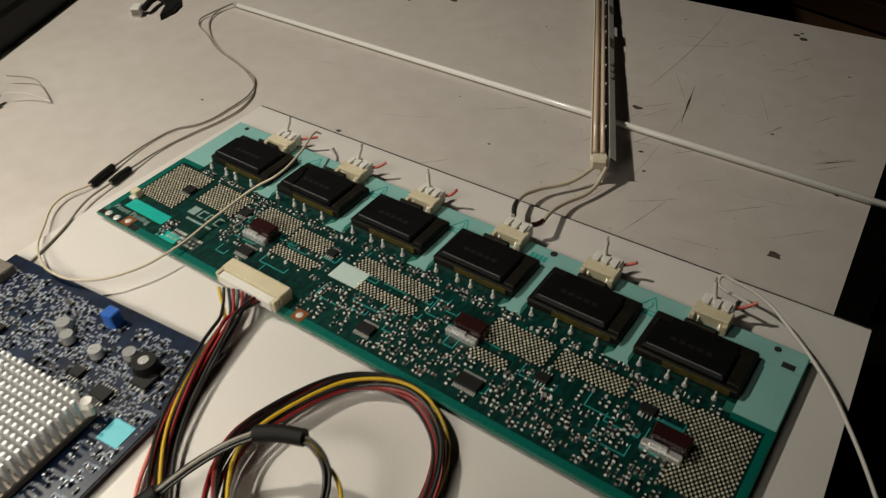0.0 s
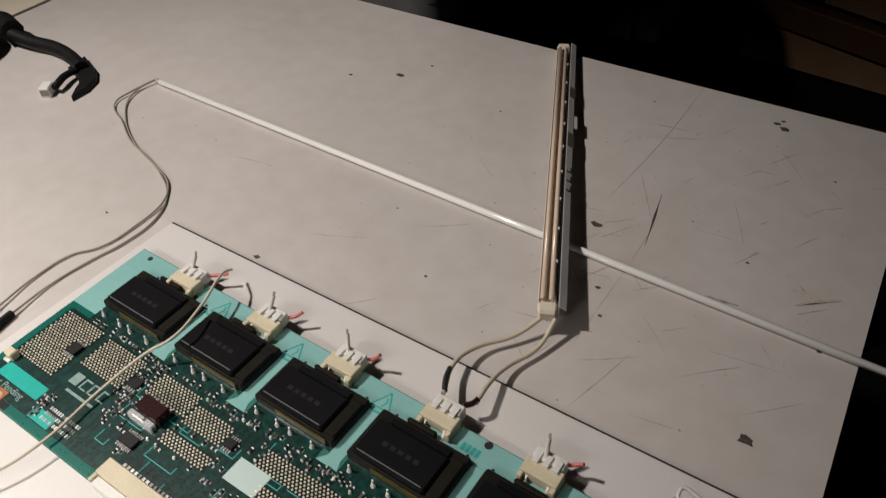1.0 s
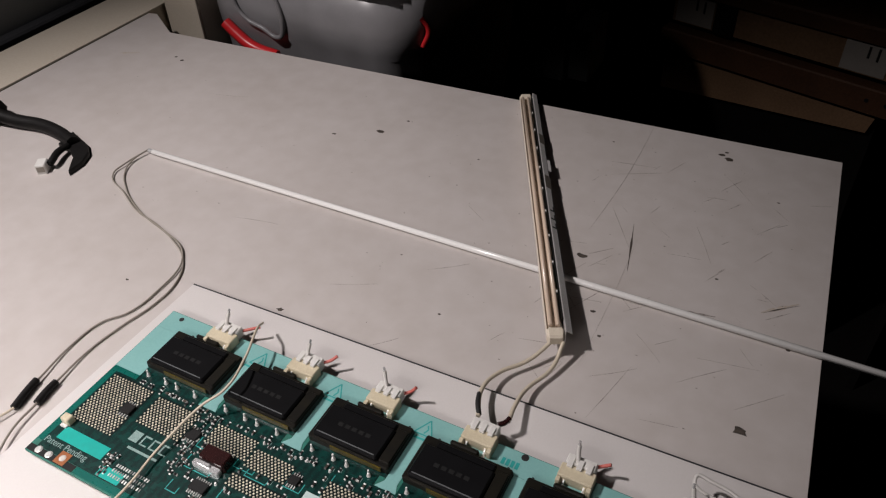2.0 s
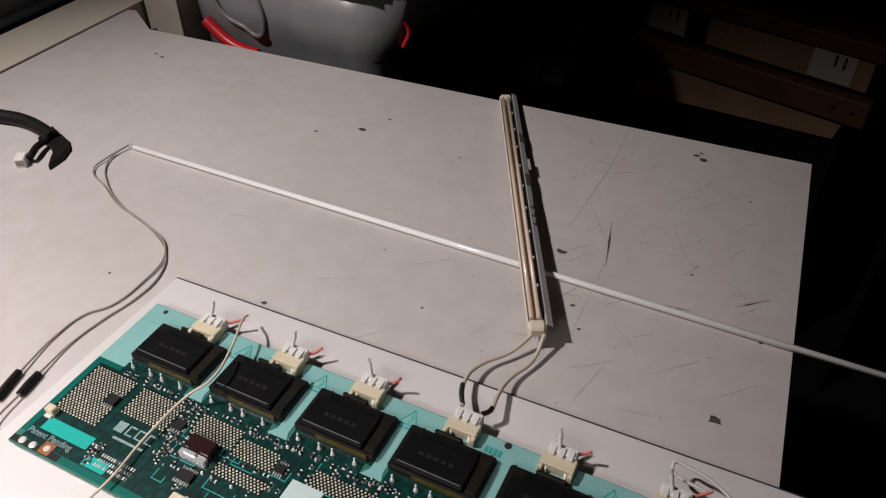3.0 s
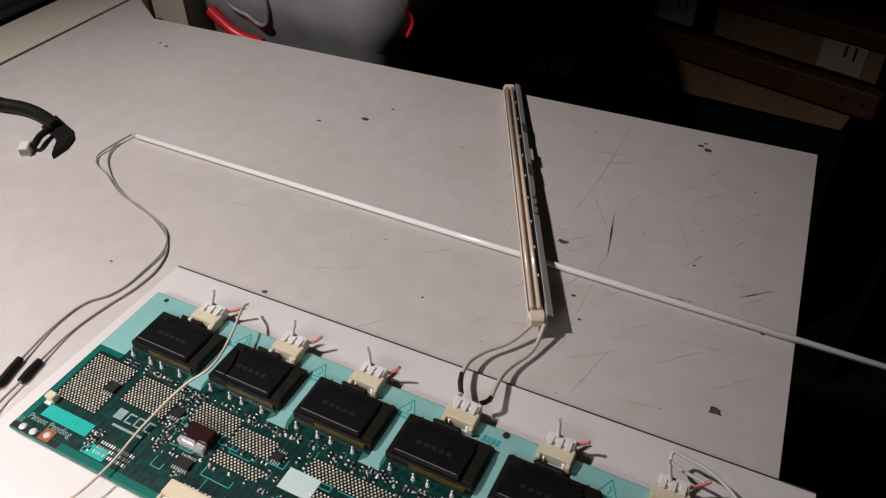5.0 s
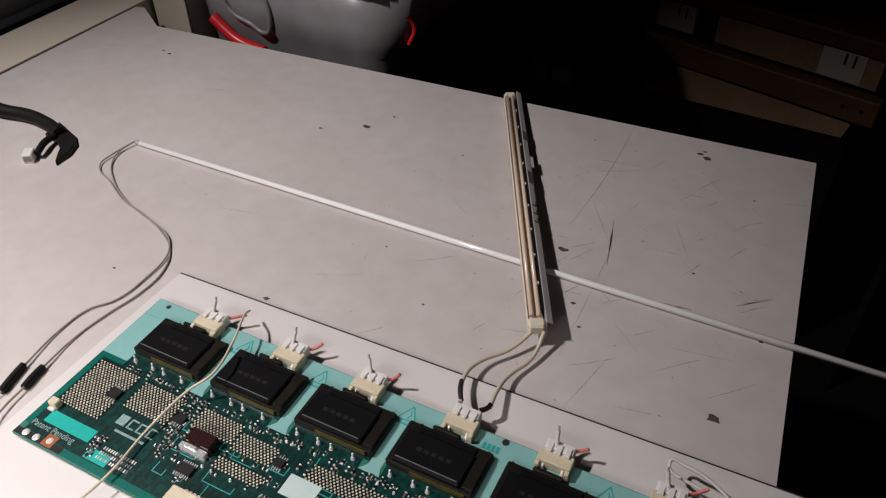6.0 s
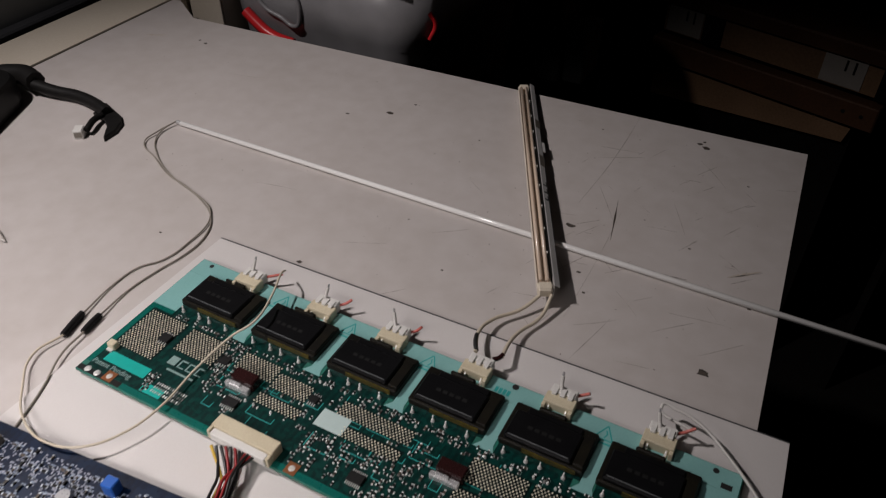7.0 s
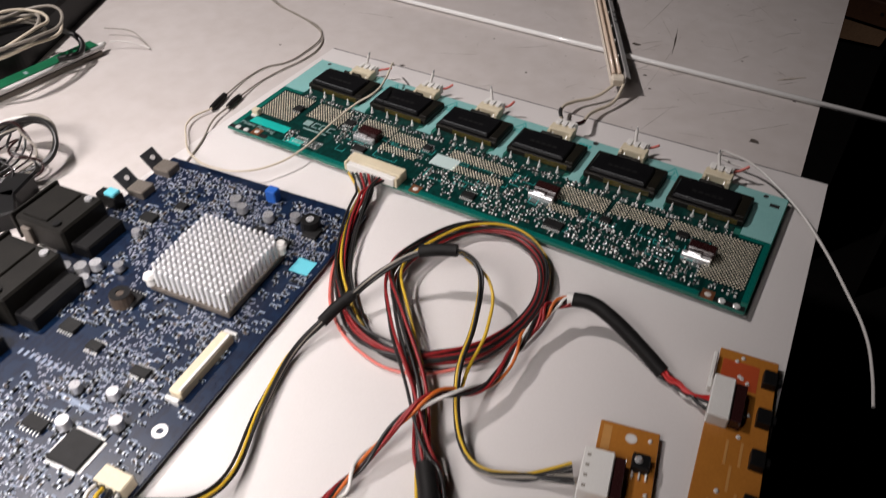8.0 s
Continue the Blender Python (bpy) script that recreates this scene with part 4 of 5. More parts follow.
    # regulators whose tabs hang over the edge
    for y in (-0.0100, -0.0315):
        q = thing("regulator", "", "")
        q.parent = t
        part("body", Shape().box(-W + 0.001, -W + 0.012, y - 0.0052, y + 0.0052, z, z + 0.0045, 0.0006), DULL_STEEL, q, "grey power regulator")
        tab = Shape()
        tab.add([(-W + 0.003, y - 0.005, z + 0.001), (-W - 0.0055, y - 0.005, z + 0.0107), (-W - 0.0055, y + 0.005, z + 0.0107), (-W + 0.003, y + 0.005, z + 0.001),
                 (-W + 0.0015, y - 0.005, z + 0.001), (-W - 0.0067, y - 0.005, z + 0.0102), (-W - 0.0067, y + 0.005, z + 0.0102), (-W + 0.0015, y + 0.005, z + 0.001)],
                [[0, 3, 2, 1], [4, 5, 6, 7], [0, 1, 5, 4], [1, 2, 6, 5], [2, 3, 7, 6], [3, 0, 4, 7]])
        part("tab", tab, DARK_GAP, q, "dull metal tab with a hole")
        m = Matrix.Translation((-W - 0.0015, y, z + 0.0066)) @ Euler((0, radians(49), 0)).to_matrix().to_4x4()
        part("hole", Shape(m).disc(-0.001, 0, 0.0001, 0.0005, 0.0015), SHEET, q)
    # sockets along the edge
    for k, (y, w, d, h, sh) in enumerate(((-0.0730, 0.032, 0.030, 0.0155, -0.023), (-0.1180, 0.034, 0.036, 0.0170, -0.012), (-0.1640, 0.028, 0.040, 0.0160, -0.010))):
        q = thing("edge_socket", "", "")
        q.parent = t
        x0 = -W + sh
        b = Shape().box(x0, x0 + w, y - d / 2, y + d / 2, z, z + h, 0.0012)
        part("shell", b, SOCKET, q, "black plastic socket")
        part("top_plate", Shape().box(x0 + 0.003, x0 + w * 0.62, y - d / 2 + 0.003, y + d / 2 - 0.003, z + h, z + h + 0.0012, 0.0005), SOCKET, q)
        part("step", Shape().box(x0 + w, x0 + w + 0.012, y - d / 2 + 0.002, y + d / 2 - 0.002, z, z + h * 0.45, 0.001), BLACK, q)
        part("front_lip", Shape().box(x0 - 0.0016, x0 - 0.0001, y - d / 2 - 0.001, y + d / 2 + 0.001, z + 0.001, z + h + 0.0014, 0.0004), SOCKET, q)
        for j in (-1, 1):
            part("side_tab", Shape().box(x0 + 0.004, x0 + 0.010, *sorted((y + j * d / 2, y + j * (d / 2 + 0.0022))), z, z + h * 0.7, 0.0004), DULL_STEEL, q)
            part("screw_post", Shape().disc(x0 + w * 0.8, y + j * (d / 2 - 0.004), z + h, z + h + 0.0012, 0.0022, n=10), BLACK if j < 0 else STEEL, q)
    part("small_jack", Shape().box(-W - 0.008, -W + 0.006, -0.0500, -0.0430, z, z + 0.0080, 0.0008), BLACK, t, "black jack")
    part("jack_insert", Shape().box(-W - 0.002, -W + 0.005, -0.0495, -0.0435, z + 0.0081, z + 0.0100, 0.0006), CYAN_STICKER, t, "pale blue insert")
    # round capacitors
    for x, y, r, h in ((-0.0130, -0.1590, 0.0030, 0.0055), (-0.0330, -0.1680, 0.0030, 0.0055), (-0.0560, -0.0190, 0.0034, 0.0050), (-0.0490, -0.0230, 0.0030, 0.0050),
                       (-0.0890, -0.0900, 0.0032, 0.0050), (-0.0780, -0.0860, 0.0028, 0.0045), (-0.0250, -0.1480, 0.0028, 0.005), (-0.0420, -0.152, 0.0026, 0.005),
                       (-0.1000, -0.0990, 0.0036, 0.0060), (-0.0930, -0.0955, 0.0034, 0.0060), (-0.0860, -0.1010, 0.0030, 0.0055), (-0.0190, -0.0170, 0.0030, 0.0042), (-0.0620, -0.0550, 0.0024, 0.0045), (-0.0880, -0.0620, 0.0026, 0.0042), (-0.0320, -0.0230, 0.0030, 0.0048)):
        x -= 0.013
        q = part("round_capacitor", Shape().disc(x, y, z + 0.0010, z + h, r, r * 0.93, 16), CAN, t, "small aluminium capacitor")
        part("foot", Shape().box(x - r, x + r, y - r, y + r, z, z + 0.0010, 0.0002), BLACK, q)
    part("mounting_ring", Shape().ring(-0.0097, -0.1534, z, z + 0.0002, 0.0016, 0.0034), SOLDER, t)
    # chips
    for x, y, w, d, legs in ((-0.0240, -0.1748, 0.0155, 0.0155, 15), (-0.0560, -0.1300, 0.0075, 0.0050, 6), (-0.0620, -0.1000, 0.0110, 0.0085, 6), (-0.0180, -0.0360, 0.0085, 0.0060, 6),
                             (-0.0950, -0.0480, 0.0090, 0.0065, 6), (-0.0350, -0.0330, 0.0060, 0.0050, 4), (-0.075, -0.125, 0.009, 0.007, 6), (-0.0080, -0.0230, 0.0085, 0.0080, 4),
                             (-0.0480, -0.1720, 0.0110, 0.0060, 6), (-0.0270, -0.1330, 0.0090, 0.0050, 8), (-0.0850, -0.0330, 0.006, 0.005, 4)):
        x -= 0.010
        q = thing("chip", "", "")
        q.parent = t
        part("body", Shape().box(x - w / 2, x + w / 2, y - d / 2, y + d / 2, z + 0.0002, z + 0.0020, 0.0003), EPOXY, q)
        for k in range(legs):
            lx, ly = x - w / 2 + (k + 0.5) * w / legs, y - d / 2 + (k + 0.5) * d / legs
            for sgn in (-1, 1):
                a, b = sorted((y + sgn * d / 2, y + sgn * (d / 2 + 0.0016)))
                part("leg", Shape().box(lx - 0.00025, lx + 0.00025, a, b, z, z + 0.0006), SOLDER, q)
                if legs > 10:
                    a, b = sorted((x + sgn * w / 2, x + sgn * (w / 2 + 0.0016)))
                    part("leg", Shape().box(a, b, ly - 0.00025, ly + 0.00025, z, z + 0.0006), SOLDER, q)
    # small parts and prints
    taken = [(hx - s / 2 - 0.001, hx + s / 2 + 0.001, hy - s / 2 - 0.001, hy + s / 2 + 0.001), (-0.018, -0.010, -0.141, -0.095), (-0.0155, -0.003, -0.052, -0.040),
             (-0.16, -0.100, -0.19, -0.056), (-0.058, -0.049, -0.0105, -0.0025), (-0.014, -0.002, -0.162, -0.144), (-0.131, -0.114, -0.04, -0.003),
             (-0.100, -0.068, -0.155, -0.122), (-0.090, -0.068, -0.100, -0.060), (-0.042, -0.021, -0.184, -0.166), (-0.010, -0.001, -0.14, -0.1)]
    caps, bodies, tans, prints = Shape(), Shape(), Shape(), Shape()
    rnd = random.Random(23)
    placed = []
    for k in range(1900):
        x, y = -rnd.uniform(0.003, W - 0.004), -rnd.uniform(0.004, L - 0.004)
        x, y = round(x / 0.001) * 0.001, round(y / 0.001) * 0.001
        if any(a < x < b and c < y < d for a, b, c, d in taken) or any(abs(x - p) < 0.0014 and abs(y - r) < 0.0016 for p, r in placed):
            continue
        placed.append((x, y))
        a, h = rnd.choice((0.0006, 0.0008, 0.0011)), rnd.uniform(0.0004, 0.0012)
        up = rnd.random() < 0.5
        bx, by = (a * 0.55, a) if up else (a, a * 0.55)
        (tans if rnd.random() < 0.2 else bodies).box(x - bx, x + bx, y - by, y + by, z, z + h)
        for sgn in (-1, 1):
            if up:
                a0, a1 = sorted((y + sgn * by, y + sgn * by * 1.7))
                caps.box(x - bx, x + bx, a0, a1, z, z + h + 0.00005)
            else:
                a0, a1 = sorted((x + sgn * bx, x + sgn * bx * 1.7))
                caps.box(a0, a1, y - by, y + by, z, z + h + 0.00005)
        if rnd.random() < 0.85:
            ww = rnd.uniform(0.0006, 0.0018)
            prints.box(x - ww, x + ww, y + by * 1.8, y + by * 1.8 + 0.0009, z, z + 0.00006)
            prints.box(x - ww, x - ww + 0.0003, y - by * 1.8, y + by * 1.8, z, z + 0.00006)
    dense = Shape()
    bare = ((-0.105, -0.080, -0.116, -0.100), (-0.110, -0.066, -0.142, -0.118), (-0.030, -0.002, -0.168, -0.142), (-0.075, -0.066, -0.098, -0.055), (-0.012, -0.001, -0.140, -0.055))
    for k in range(8200):
        x, y = -rnd.uniform(0.002, W - 0.004), -rnd.uniform(0.003, L - 0.003)
        if any(a < x < b and c < y < d for a, b, c, d in taken[:4]) or any(a < x < b and c < y < d for a, b, c, d in bare):
            continue
        if math.sin(130 * x + 2 * math.sin(90 * y)) + math.sin(110 * y + 40 * x) < -0.25:
            continue
        w, d = (rnd.uniform(0.0003, 0.0008), rnd.uniform(0.0002, 0.0004))
        if rnd.random() < 0.6:
            w, d = d, w
        dense.box(x - w, x + w, y - d, y + d, z, z + 0.00012)
    part("dense_print", dense, GREY_PRINT, t, "dense pale pads and print", kind="stuff")
    for k in range(10):
        prints.box(-0.096 + 0.0035 * k, -0.0945 + 0.0035 * k, -0.1470, -0.1440, z, z + 0.00006)
    prints.box(-0.062, -0.040, -0.1580, -0.1555, z, z + 0.00006)
    part("solder_end", caps, COOL_SOLDER, t, "bright soldered ends of small parts", kind="stuff")
    part("resistor", bodies, SMD_BODY, t, kind="stuff")
    part("capacitor", tans, SMD_TAN, t, kind="stuff")
    part("white_print", prints, BLUE_PRINT, t, "pale printed outlines", kind="stuff")
    # plug at the near edge
    q = part("power_plug", Shape().box(-0.0148, -0.0010, -0.1840, -0.1760, z, z + 0.0062, 0.0006), CREAM, t, "white power plug")
    for k in range(4):
        cable("lead", [(-0.0128 + 0.0036 * k, -0.1842, z + 0.0045), (-0.0118 + 0.0042 * k, -0.190, z + 0.0060), (-0.0060 + 0.0055 * k, -0.1980, z + 0.0035)], 0.0009, (WHITE_WIRE, YELLOW_WIRE, BLACK_WIRE, WHITE_WIRE)[k], q)
        part("slot", Shape().box(-0.0138 + 0.0036 * k, -0.0118 + 0.0036 * k, -0.1845, -0.1841, z + 0.002, z + 0.0065), INK, q)


main_board()


# ---- wire looms ----
def looms():
    a = thing("power_loom", "loop of red, black and yellow wires plugged into the inverter board", "cable")
    k = [(0.1085, -0.0990, 0.0100), (0.1150, -0.115, 0.0090), (0.1240, -0.1420, 0.0070), (0.1400, -0.1710, 0.0060), (0.1660, -0.1950, 0.0060), (0.1900, -0.2010, 0.0060), (0.2080, -0.1950, 0.0060),
         (0.2260, -0.1760, 0.0060), (0.2330, -0.1440, 0.0060), (0.2250, -0.1170, 0.0070), (0.2060, -0.1030, 0.0070), (0.1870, -0.1050, 0.0070), (0.1720, -0.1200, 0.0075), (0.1640, -0.1560, 0.0100),
         (0.1830, -0.1850, 0.0125), (0.2120, -0.2160, 0.0125), (0.2300, -0.2410, 0.0100), (0.2420, -0.2560, 0.0080), (0.28, -0.32, 0.008), (0.31, -0.40, 0.008)]
    bundle(k, [BLACK_WIRE, RED_WIRE, BLACK_WIRE, RED_WIRE, BLACK_WIRE, BLACK_WIRE, RED_WIRE, BLACK_WIRE, RED_WIRE, BLACK_WIRE, BLACK_WIRE, YELLOW_WIRE], 0.00075, 0.0047, a, 2.2, 3, start=0.0023)
    cable("wire", [(0.122, -0.143, 0.004), (0.136, -0.175, 0.004), (0.154, -0.196, 0.004), (0.179, -0.207, 0.004), (0.197, -0.207, 0.004), (0.216, -0.195, 0.004), (0.226, -0.177, 0.004)], 0.0008, PINK_WIRE, a, "single faded red wire")
    sleeve = glide(k[16:], 3)
    cable("sleeve", [sleeve[i] + Vector((0, 0, 0.0005)) for i in range(1, len(sleeve), 2)], 0.0043, SLEEVE, a, "black sleeving")
    b = thing("signal_loom", "yellow, black and grey wires arching over a wire loop", "cable")
    y = [(0.1440, -0.3180, 0.0130), (0.1560, -0.3120, 0.0150), (0.1690, -0.3020, 0.0130), (0.1700, -0.2840, 0.0080), (0.1590, -0.2550, 0.0060), (0.1510, -0.2240, 0.0065), (0.1540, -0.1980, 0.0110), (0.1630, -0.1720, 0.0190),
         (0.1760, -0.1550, 0.0250), (0.1940, -0.1480, 0.0280), (0.2090, -0.1550, 0.0260), (0.2190, -0.1800, 0.0210), (0.2250, -0.2050, 0.0180), (0.2370, -0.2250, 0.0090), (0.2510, -0.2330, 0.0060), (0.2680, -0.2270, 0.0060), (0.2840, -0.2185, 0.0090)]
    bundle(y, [YELLOW_WIRE, BLACK_WIRE, BLACK_WIRE, GREY_WIRE, BLACK_WIRE, BLACK_WIRE], 0.00068, 0.0022, b, 1.6, 7, end=0.0018)
    cable("tape_wrap", [(0.1760, -0.1550, 0.0252), (0.1840, -0.1510, 0.0268), (0.1930, -0.1480, 0.0280)], 0.0031, SLEEVE, b, "black tape wrap")
    cable("tape_wrap", [(0.1530, -0.2040, 0.0095), (0.1550, -0.1940, 0.0120), (0.1580, -0.1860, 0.0145)], 0.0029, SLEEVE, b, "black tape wrap")
    cable("wire", [(0.1980, -0.1495, 0.0275), (0.2130, -0.1540, 0.0230), (0.2240, -0.1760, 0.0180), (0.2270, -0.2000, 0.0150), (0.2300, -0.2120, 0.0130)], 0.0008, YELLOW_WIRE, b)
    c = thing("keypad_loom", "twisted red, black and white wires in black sleeving", "cable")
    z = [(0.1950, -0.3300, 0.0070), (0.2010, -0.2980, 0.0065), (0.2070, -0.2750, 0.0065), (0.2110, -0.2560, 0.0080), (0.2200, -0.2240, 0.0185), (0.2360, -0.2020, 0.0130), (0.2390, -0.1740, 0.0125), (0.2410, -0.1520, 0.0150), (0.2490, -0.1415, 0.0180)]
    bundle(z, [RED_WIRE, BLACK_WIRE, BROWN, WHITE_WIRE, ORANGE_WIRE, BLACK_WIRE, RED_WIRE], 0.0008, 0.0026, c, 5.0, 9)
    cable("sleeve", [(0.2500, -0.1410, 0.0182), (0.2580, -0.1395, 0.0185), (0.2670, -0.1410, 0.0170), (0.2860, -0.1470, 0.0110), (0.2980, -0.1520, 0.0070)], 0.0034, SLEEVE, c, "black sleeving")
    cable("tape_wrap", [(0.1985, -0.3080, 0.0067), (0.2010, -0.2980, 0.0067), (0.2040, -0.2870, 0.0067)], 0.0040, WHITE_NYLON, c, "white tape wrap")
    cable("collar", [(0.2475, -0.1420, 0.0178), (0.2500, -0.1410, 0.0182)], 0.0030, WHITE_NYLON, c, "white collar")
    bundle([(0.2975, -0.1520, 0.0075), (0.3050, -0.1550, 0.0070), (0.3130, -0.1590, 0.0085), (0.3200, -0.1600, 0.0095)], [BRIGHT_RED, BRIGHT_RED, BLACK_WIRE, WHITE_WIRE, BLACK_WIRE], 0.0008, 0.0019, c, 0.3, 4, end=0.0018)


looms()


# ---- small orange boards ----
def keypad_board():
    m = pose(0.3285, -0.1220, 0.0, 0, 0, 6.5)
    t = thing("keypad_board", "long narrow orange keypad circuit board at the sheet edge", "circuit board", m)
    z = 0.0058
    part("substrate", Shape().box(-0.0125, 0.0125, -0.165, 0.0, z - 0.0016, z, 0.0003), FLUX, t)
    for y in (-0.012, -0.085, -0.155):
        part("foot", Shape().box(-0.009, 0.009, y - 0.002, y + 0.002, 0.0021, z - 0.0016), SOLDER, t)
    part("red_area", Shape().box(-0.0105, 0.0050, -0.0210, -0.0060, z, z + 0.0001), FLUX_RED, t, "red-brown painted area")
    q = part("plug", Shape().box(-0.0130, -0.0040, -0.0440, -0.0215, z, z + 0.0062, 0.0006), WHITE_NYLON, t, "white plug")
    part("plug_shroud", Shape().box(-0.0150, -0.0131, -0.0270, -0.0060, z - 0.001, z + 0.0030, 0.0005), WHITE_NYLON, q)
    part("header", Shape().box(-0.0038, 0.0010, -0.0430, -0.0225, z, z + 0.0050, 0.0004), BROWN, t)
    for k in range(7):
        y = -0.0130 - 0.0215 * k
        b = part("push_button", Shape().box(0.0065, 0.0122, y - 0.0040, y + 0.0040, z, z + 0.0042, 0.0004), BLACK, t, "black push button")
        part("plunger", Shape().box(0.0123, 0.0142, y - 0.0018, y + 0.0018, z + 0.0010, z + 0.0032, 0.0003), BLACK, b)
    rnd = random.Random(2)
    for k in range(16):
        y = rnd.uniform(-0.155, -0.05)
        x = rnd.uniform(-0.010, 0.004)
        part("trace", Shape().box(x - 0.0005, x + 0.0005, y - 0.006, y + 0.006, z, z + 0.0001 + 0.00001 * k), FLUX_TRACE, t)
    for k in range(16):
        part("solder_joint", Shape().disc(rnd.uniform(-0.010, 0.005), rnd.uniform(-0.155, -0.003), z, z + 0.0008, 0.0011, 0.0006, 8), SOLDER, t)


keypad_board()


def sensor_board():
    m = pose(0.2960, -0.1845, 0.0, 0, 0, 12.0)
    t = thing("sensor_board", "small orange circuit board with a white plug", "circuit board", m)
    z = 0.0058
    part("substrate", Shape().box(-0.0125, 0.0115, -0.060, 0.0, z - 0.0016, z, 0.0003), FLUX, t)
    for y in (-0.010, -0.050):
        part("foot", Shape().box(-0.009, 0.009, y - 0.002, y + 0.002, 0.0021, z - 0.0016), SOLDER, t)
    part("print_bar", Shape().box(-0.0110, -0.0075, -0.0190, -0.0020, z, z + 0.0001), FLUX_TRACE, t)
    part("hole_ring", Shape().ring(0.0005, -0.0060, z, z + 0.0002, 0.0016, 0.0024), PAPER_LABEL, t)
    part("hole", Shape().disc(0.0005, -0.0060, z, z + 0.00015, 0.0016), SHEET, t)
    q = part("plug", Shape().box(-0.0165, -0.0045, -0.0390, -0.0190, z - 0.0005, z + 0.0068, 0.0006), WHITE_NYLON, t, "white plug")
    for k in range(4):
        part("slot", Shape().box(-0.0150, -0.0135, -0.0375 + 0.0046 * k, -0.0362 + 0.0046 * k, z + 0.0068, z + 0.0069), GREY_WIRE, q)
    part("header", Shape().box(-0.0044, 0.0000, -0.0380, -0.0195, z, z + 0.0055, 0.0004), BROWN, t)
    c = part("sensor", Shape().box(0.0020, 0.0090, -0.0210, -0.0140, z, z + 0.0040, 0.0006), BLACK, t, "black sensor")
    part("sensor_pins", Shape().box(0.0025, 0.0032, -0.0240, -0.0211, z, z + 0.0010).box(0.0052, 0.0059, -0.0240, -0.0211, z, z + 0.0010).box(0.0078, 0.0085, -0.0240, -0.0211, z, z + 0.0010), SOLDER, c)
    part("glass_bead", Shape().disc(0.0045, -0.0175, z + 0.0040, z + 0.0052, 0.0018, 0.0010), STEEL, c)
    for x, y in ((0.008, -0.005), (0.009, -0.030), (-0.002, -0.045), (0.006, -0.05)):
        part("solder_joint", Shape().disc(x, y, z, z + 0.0008, 0.0010, 0.0005, 8), SOLDER, t)


sensor_board()


# ---- things at the far left of the table ----
def adapter():
    a, b = Vector((-0.172, -0.125, 0)), Vector((-0.272, 0.098, 0))
    y = (b - a).normalized()
    x = y.cross(Vector((0, 0, 1)))
    m = Matrix((x, y, Vector((0, 0, 1)))).transposed().to_4x4()
    m.translation = a
    t = thing("black_adapter", "black plastic case with a pale grey strip and a short cord", "adapter", m)
    L = (b - a).length
    n, o = 10, []
    for cx, cy, s in ((-0.020, L - 0.022, 0), (-0.026, L - 0.022, 1), (-0.026, 0.022, 2), (-0.020, 0.022, 3)):
        for i in range(n + 1):
            ang = radians(90 * s + 90 * i / n)
            o.append((cx + 0.020 * math.cos(ang), cy + 0.022 * math.sin(ang)))
    part("case", Shape().prism(o, 0.0, 0.024, 0.004), BLACK, t, smooth=False)
    part("side_strip", Shape().box(-0.0505, -0.0470, 0.0, L - 0.050, 0.0, 0.016, 0.0008), GREY_BOX, t, "pale grey edge strip")
    part("side_case", Shape().box(-0.086, -0.0507, 0.0, L - 0.056, 0.0, 0.020, 0.004), SLEEVE, t, "dark ribbed side")
    c = thing("sleeved_plug_lead", "short thick black cord ending in a small white plug", "cable")
    cable("boot", [(-0.300, 0.098, 0.012), (-0.283, 0.103, 0.013), (-0.266, 0.1005, 0.012)], 0.0085, SLEEVE, c, "frayed black boot")
    cable("cord", [(-0.27, 0.0990, 0.010), (-0.250, 0.1030, 0.0065), (-0.228, 0.1070, 0.0056), (-0.206, 0.1050, 0.0052), (-0.188, 0.1000, 0.0050)], 0.0050, SLEEVE, c)
    tip = [(-0.203, 0.113), (-0.179, 0.1045), (-0.1695, 0.097), (-0.1645, 0.086), (-0.1640, 0.0735), (-0.1700, 0.0810), (-0.1740, 0.0870), (-0.1860, 0.0940), (-0.200, 0.0965)]
    part("torn_sleeve", Shape().prism(tip, 0.0001, 0.0040, 0.001), SLEEVE, c, "flat torn sleeve end")
    cable("cord_end", [(-0.1890, 0.0960, 0.0050), (-0.1870, 0.0860, 0.0060), (-0.1830, 0.0780, 0.0060), (-0.1815, 0.0735, 0.0050)], 0.0024, SLEEVE, c)
    p = Matrix.Translation((-0.1860, 0.0705, 0.0)) @ Euler((0, 0, radians(35))).to_matrix().to_4x4()
    q = part("plug", Shape(p).box(-0.0036, 0.0036, -0.0048, 0.0048, 0.0, 0.0075, 0.0008), WHITE_NYLON, c, "small white plug")
    part("slot", Shape(p).box(-0.0026, 0.0026, -0.0050, -0.0049, 0.002, 0.0060), GREY_WIRE, q)


adapter()


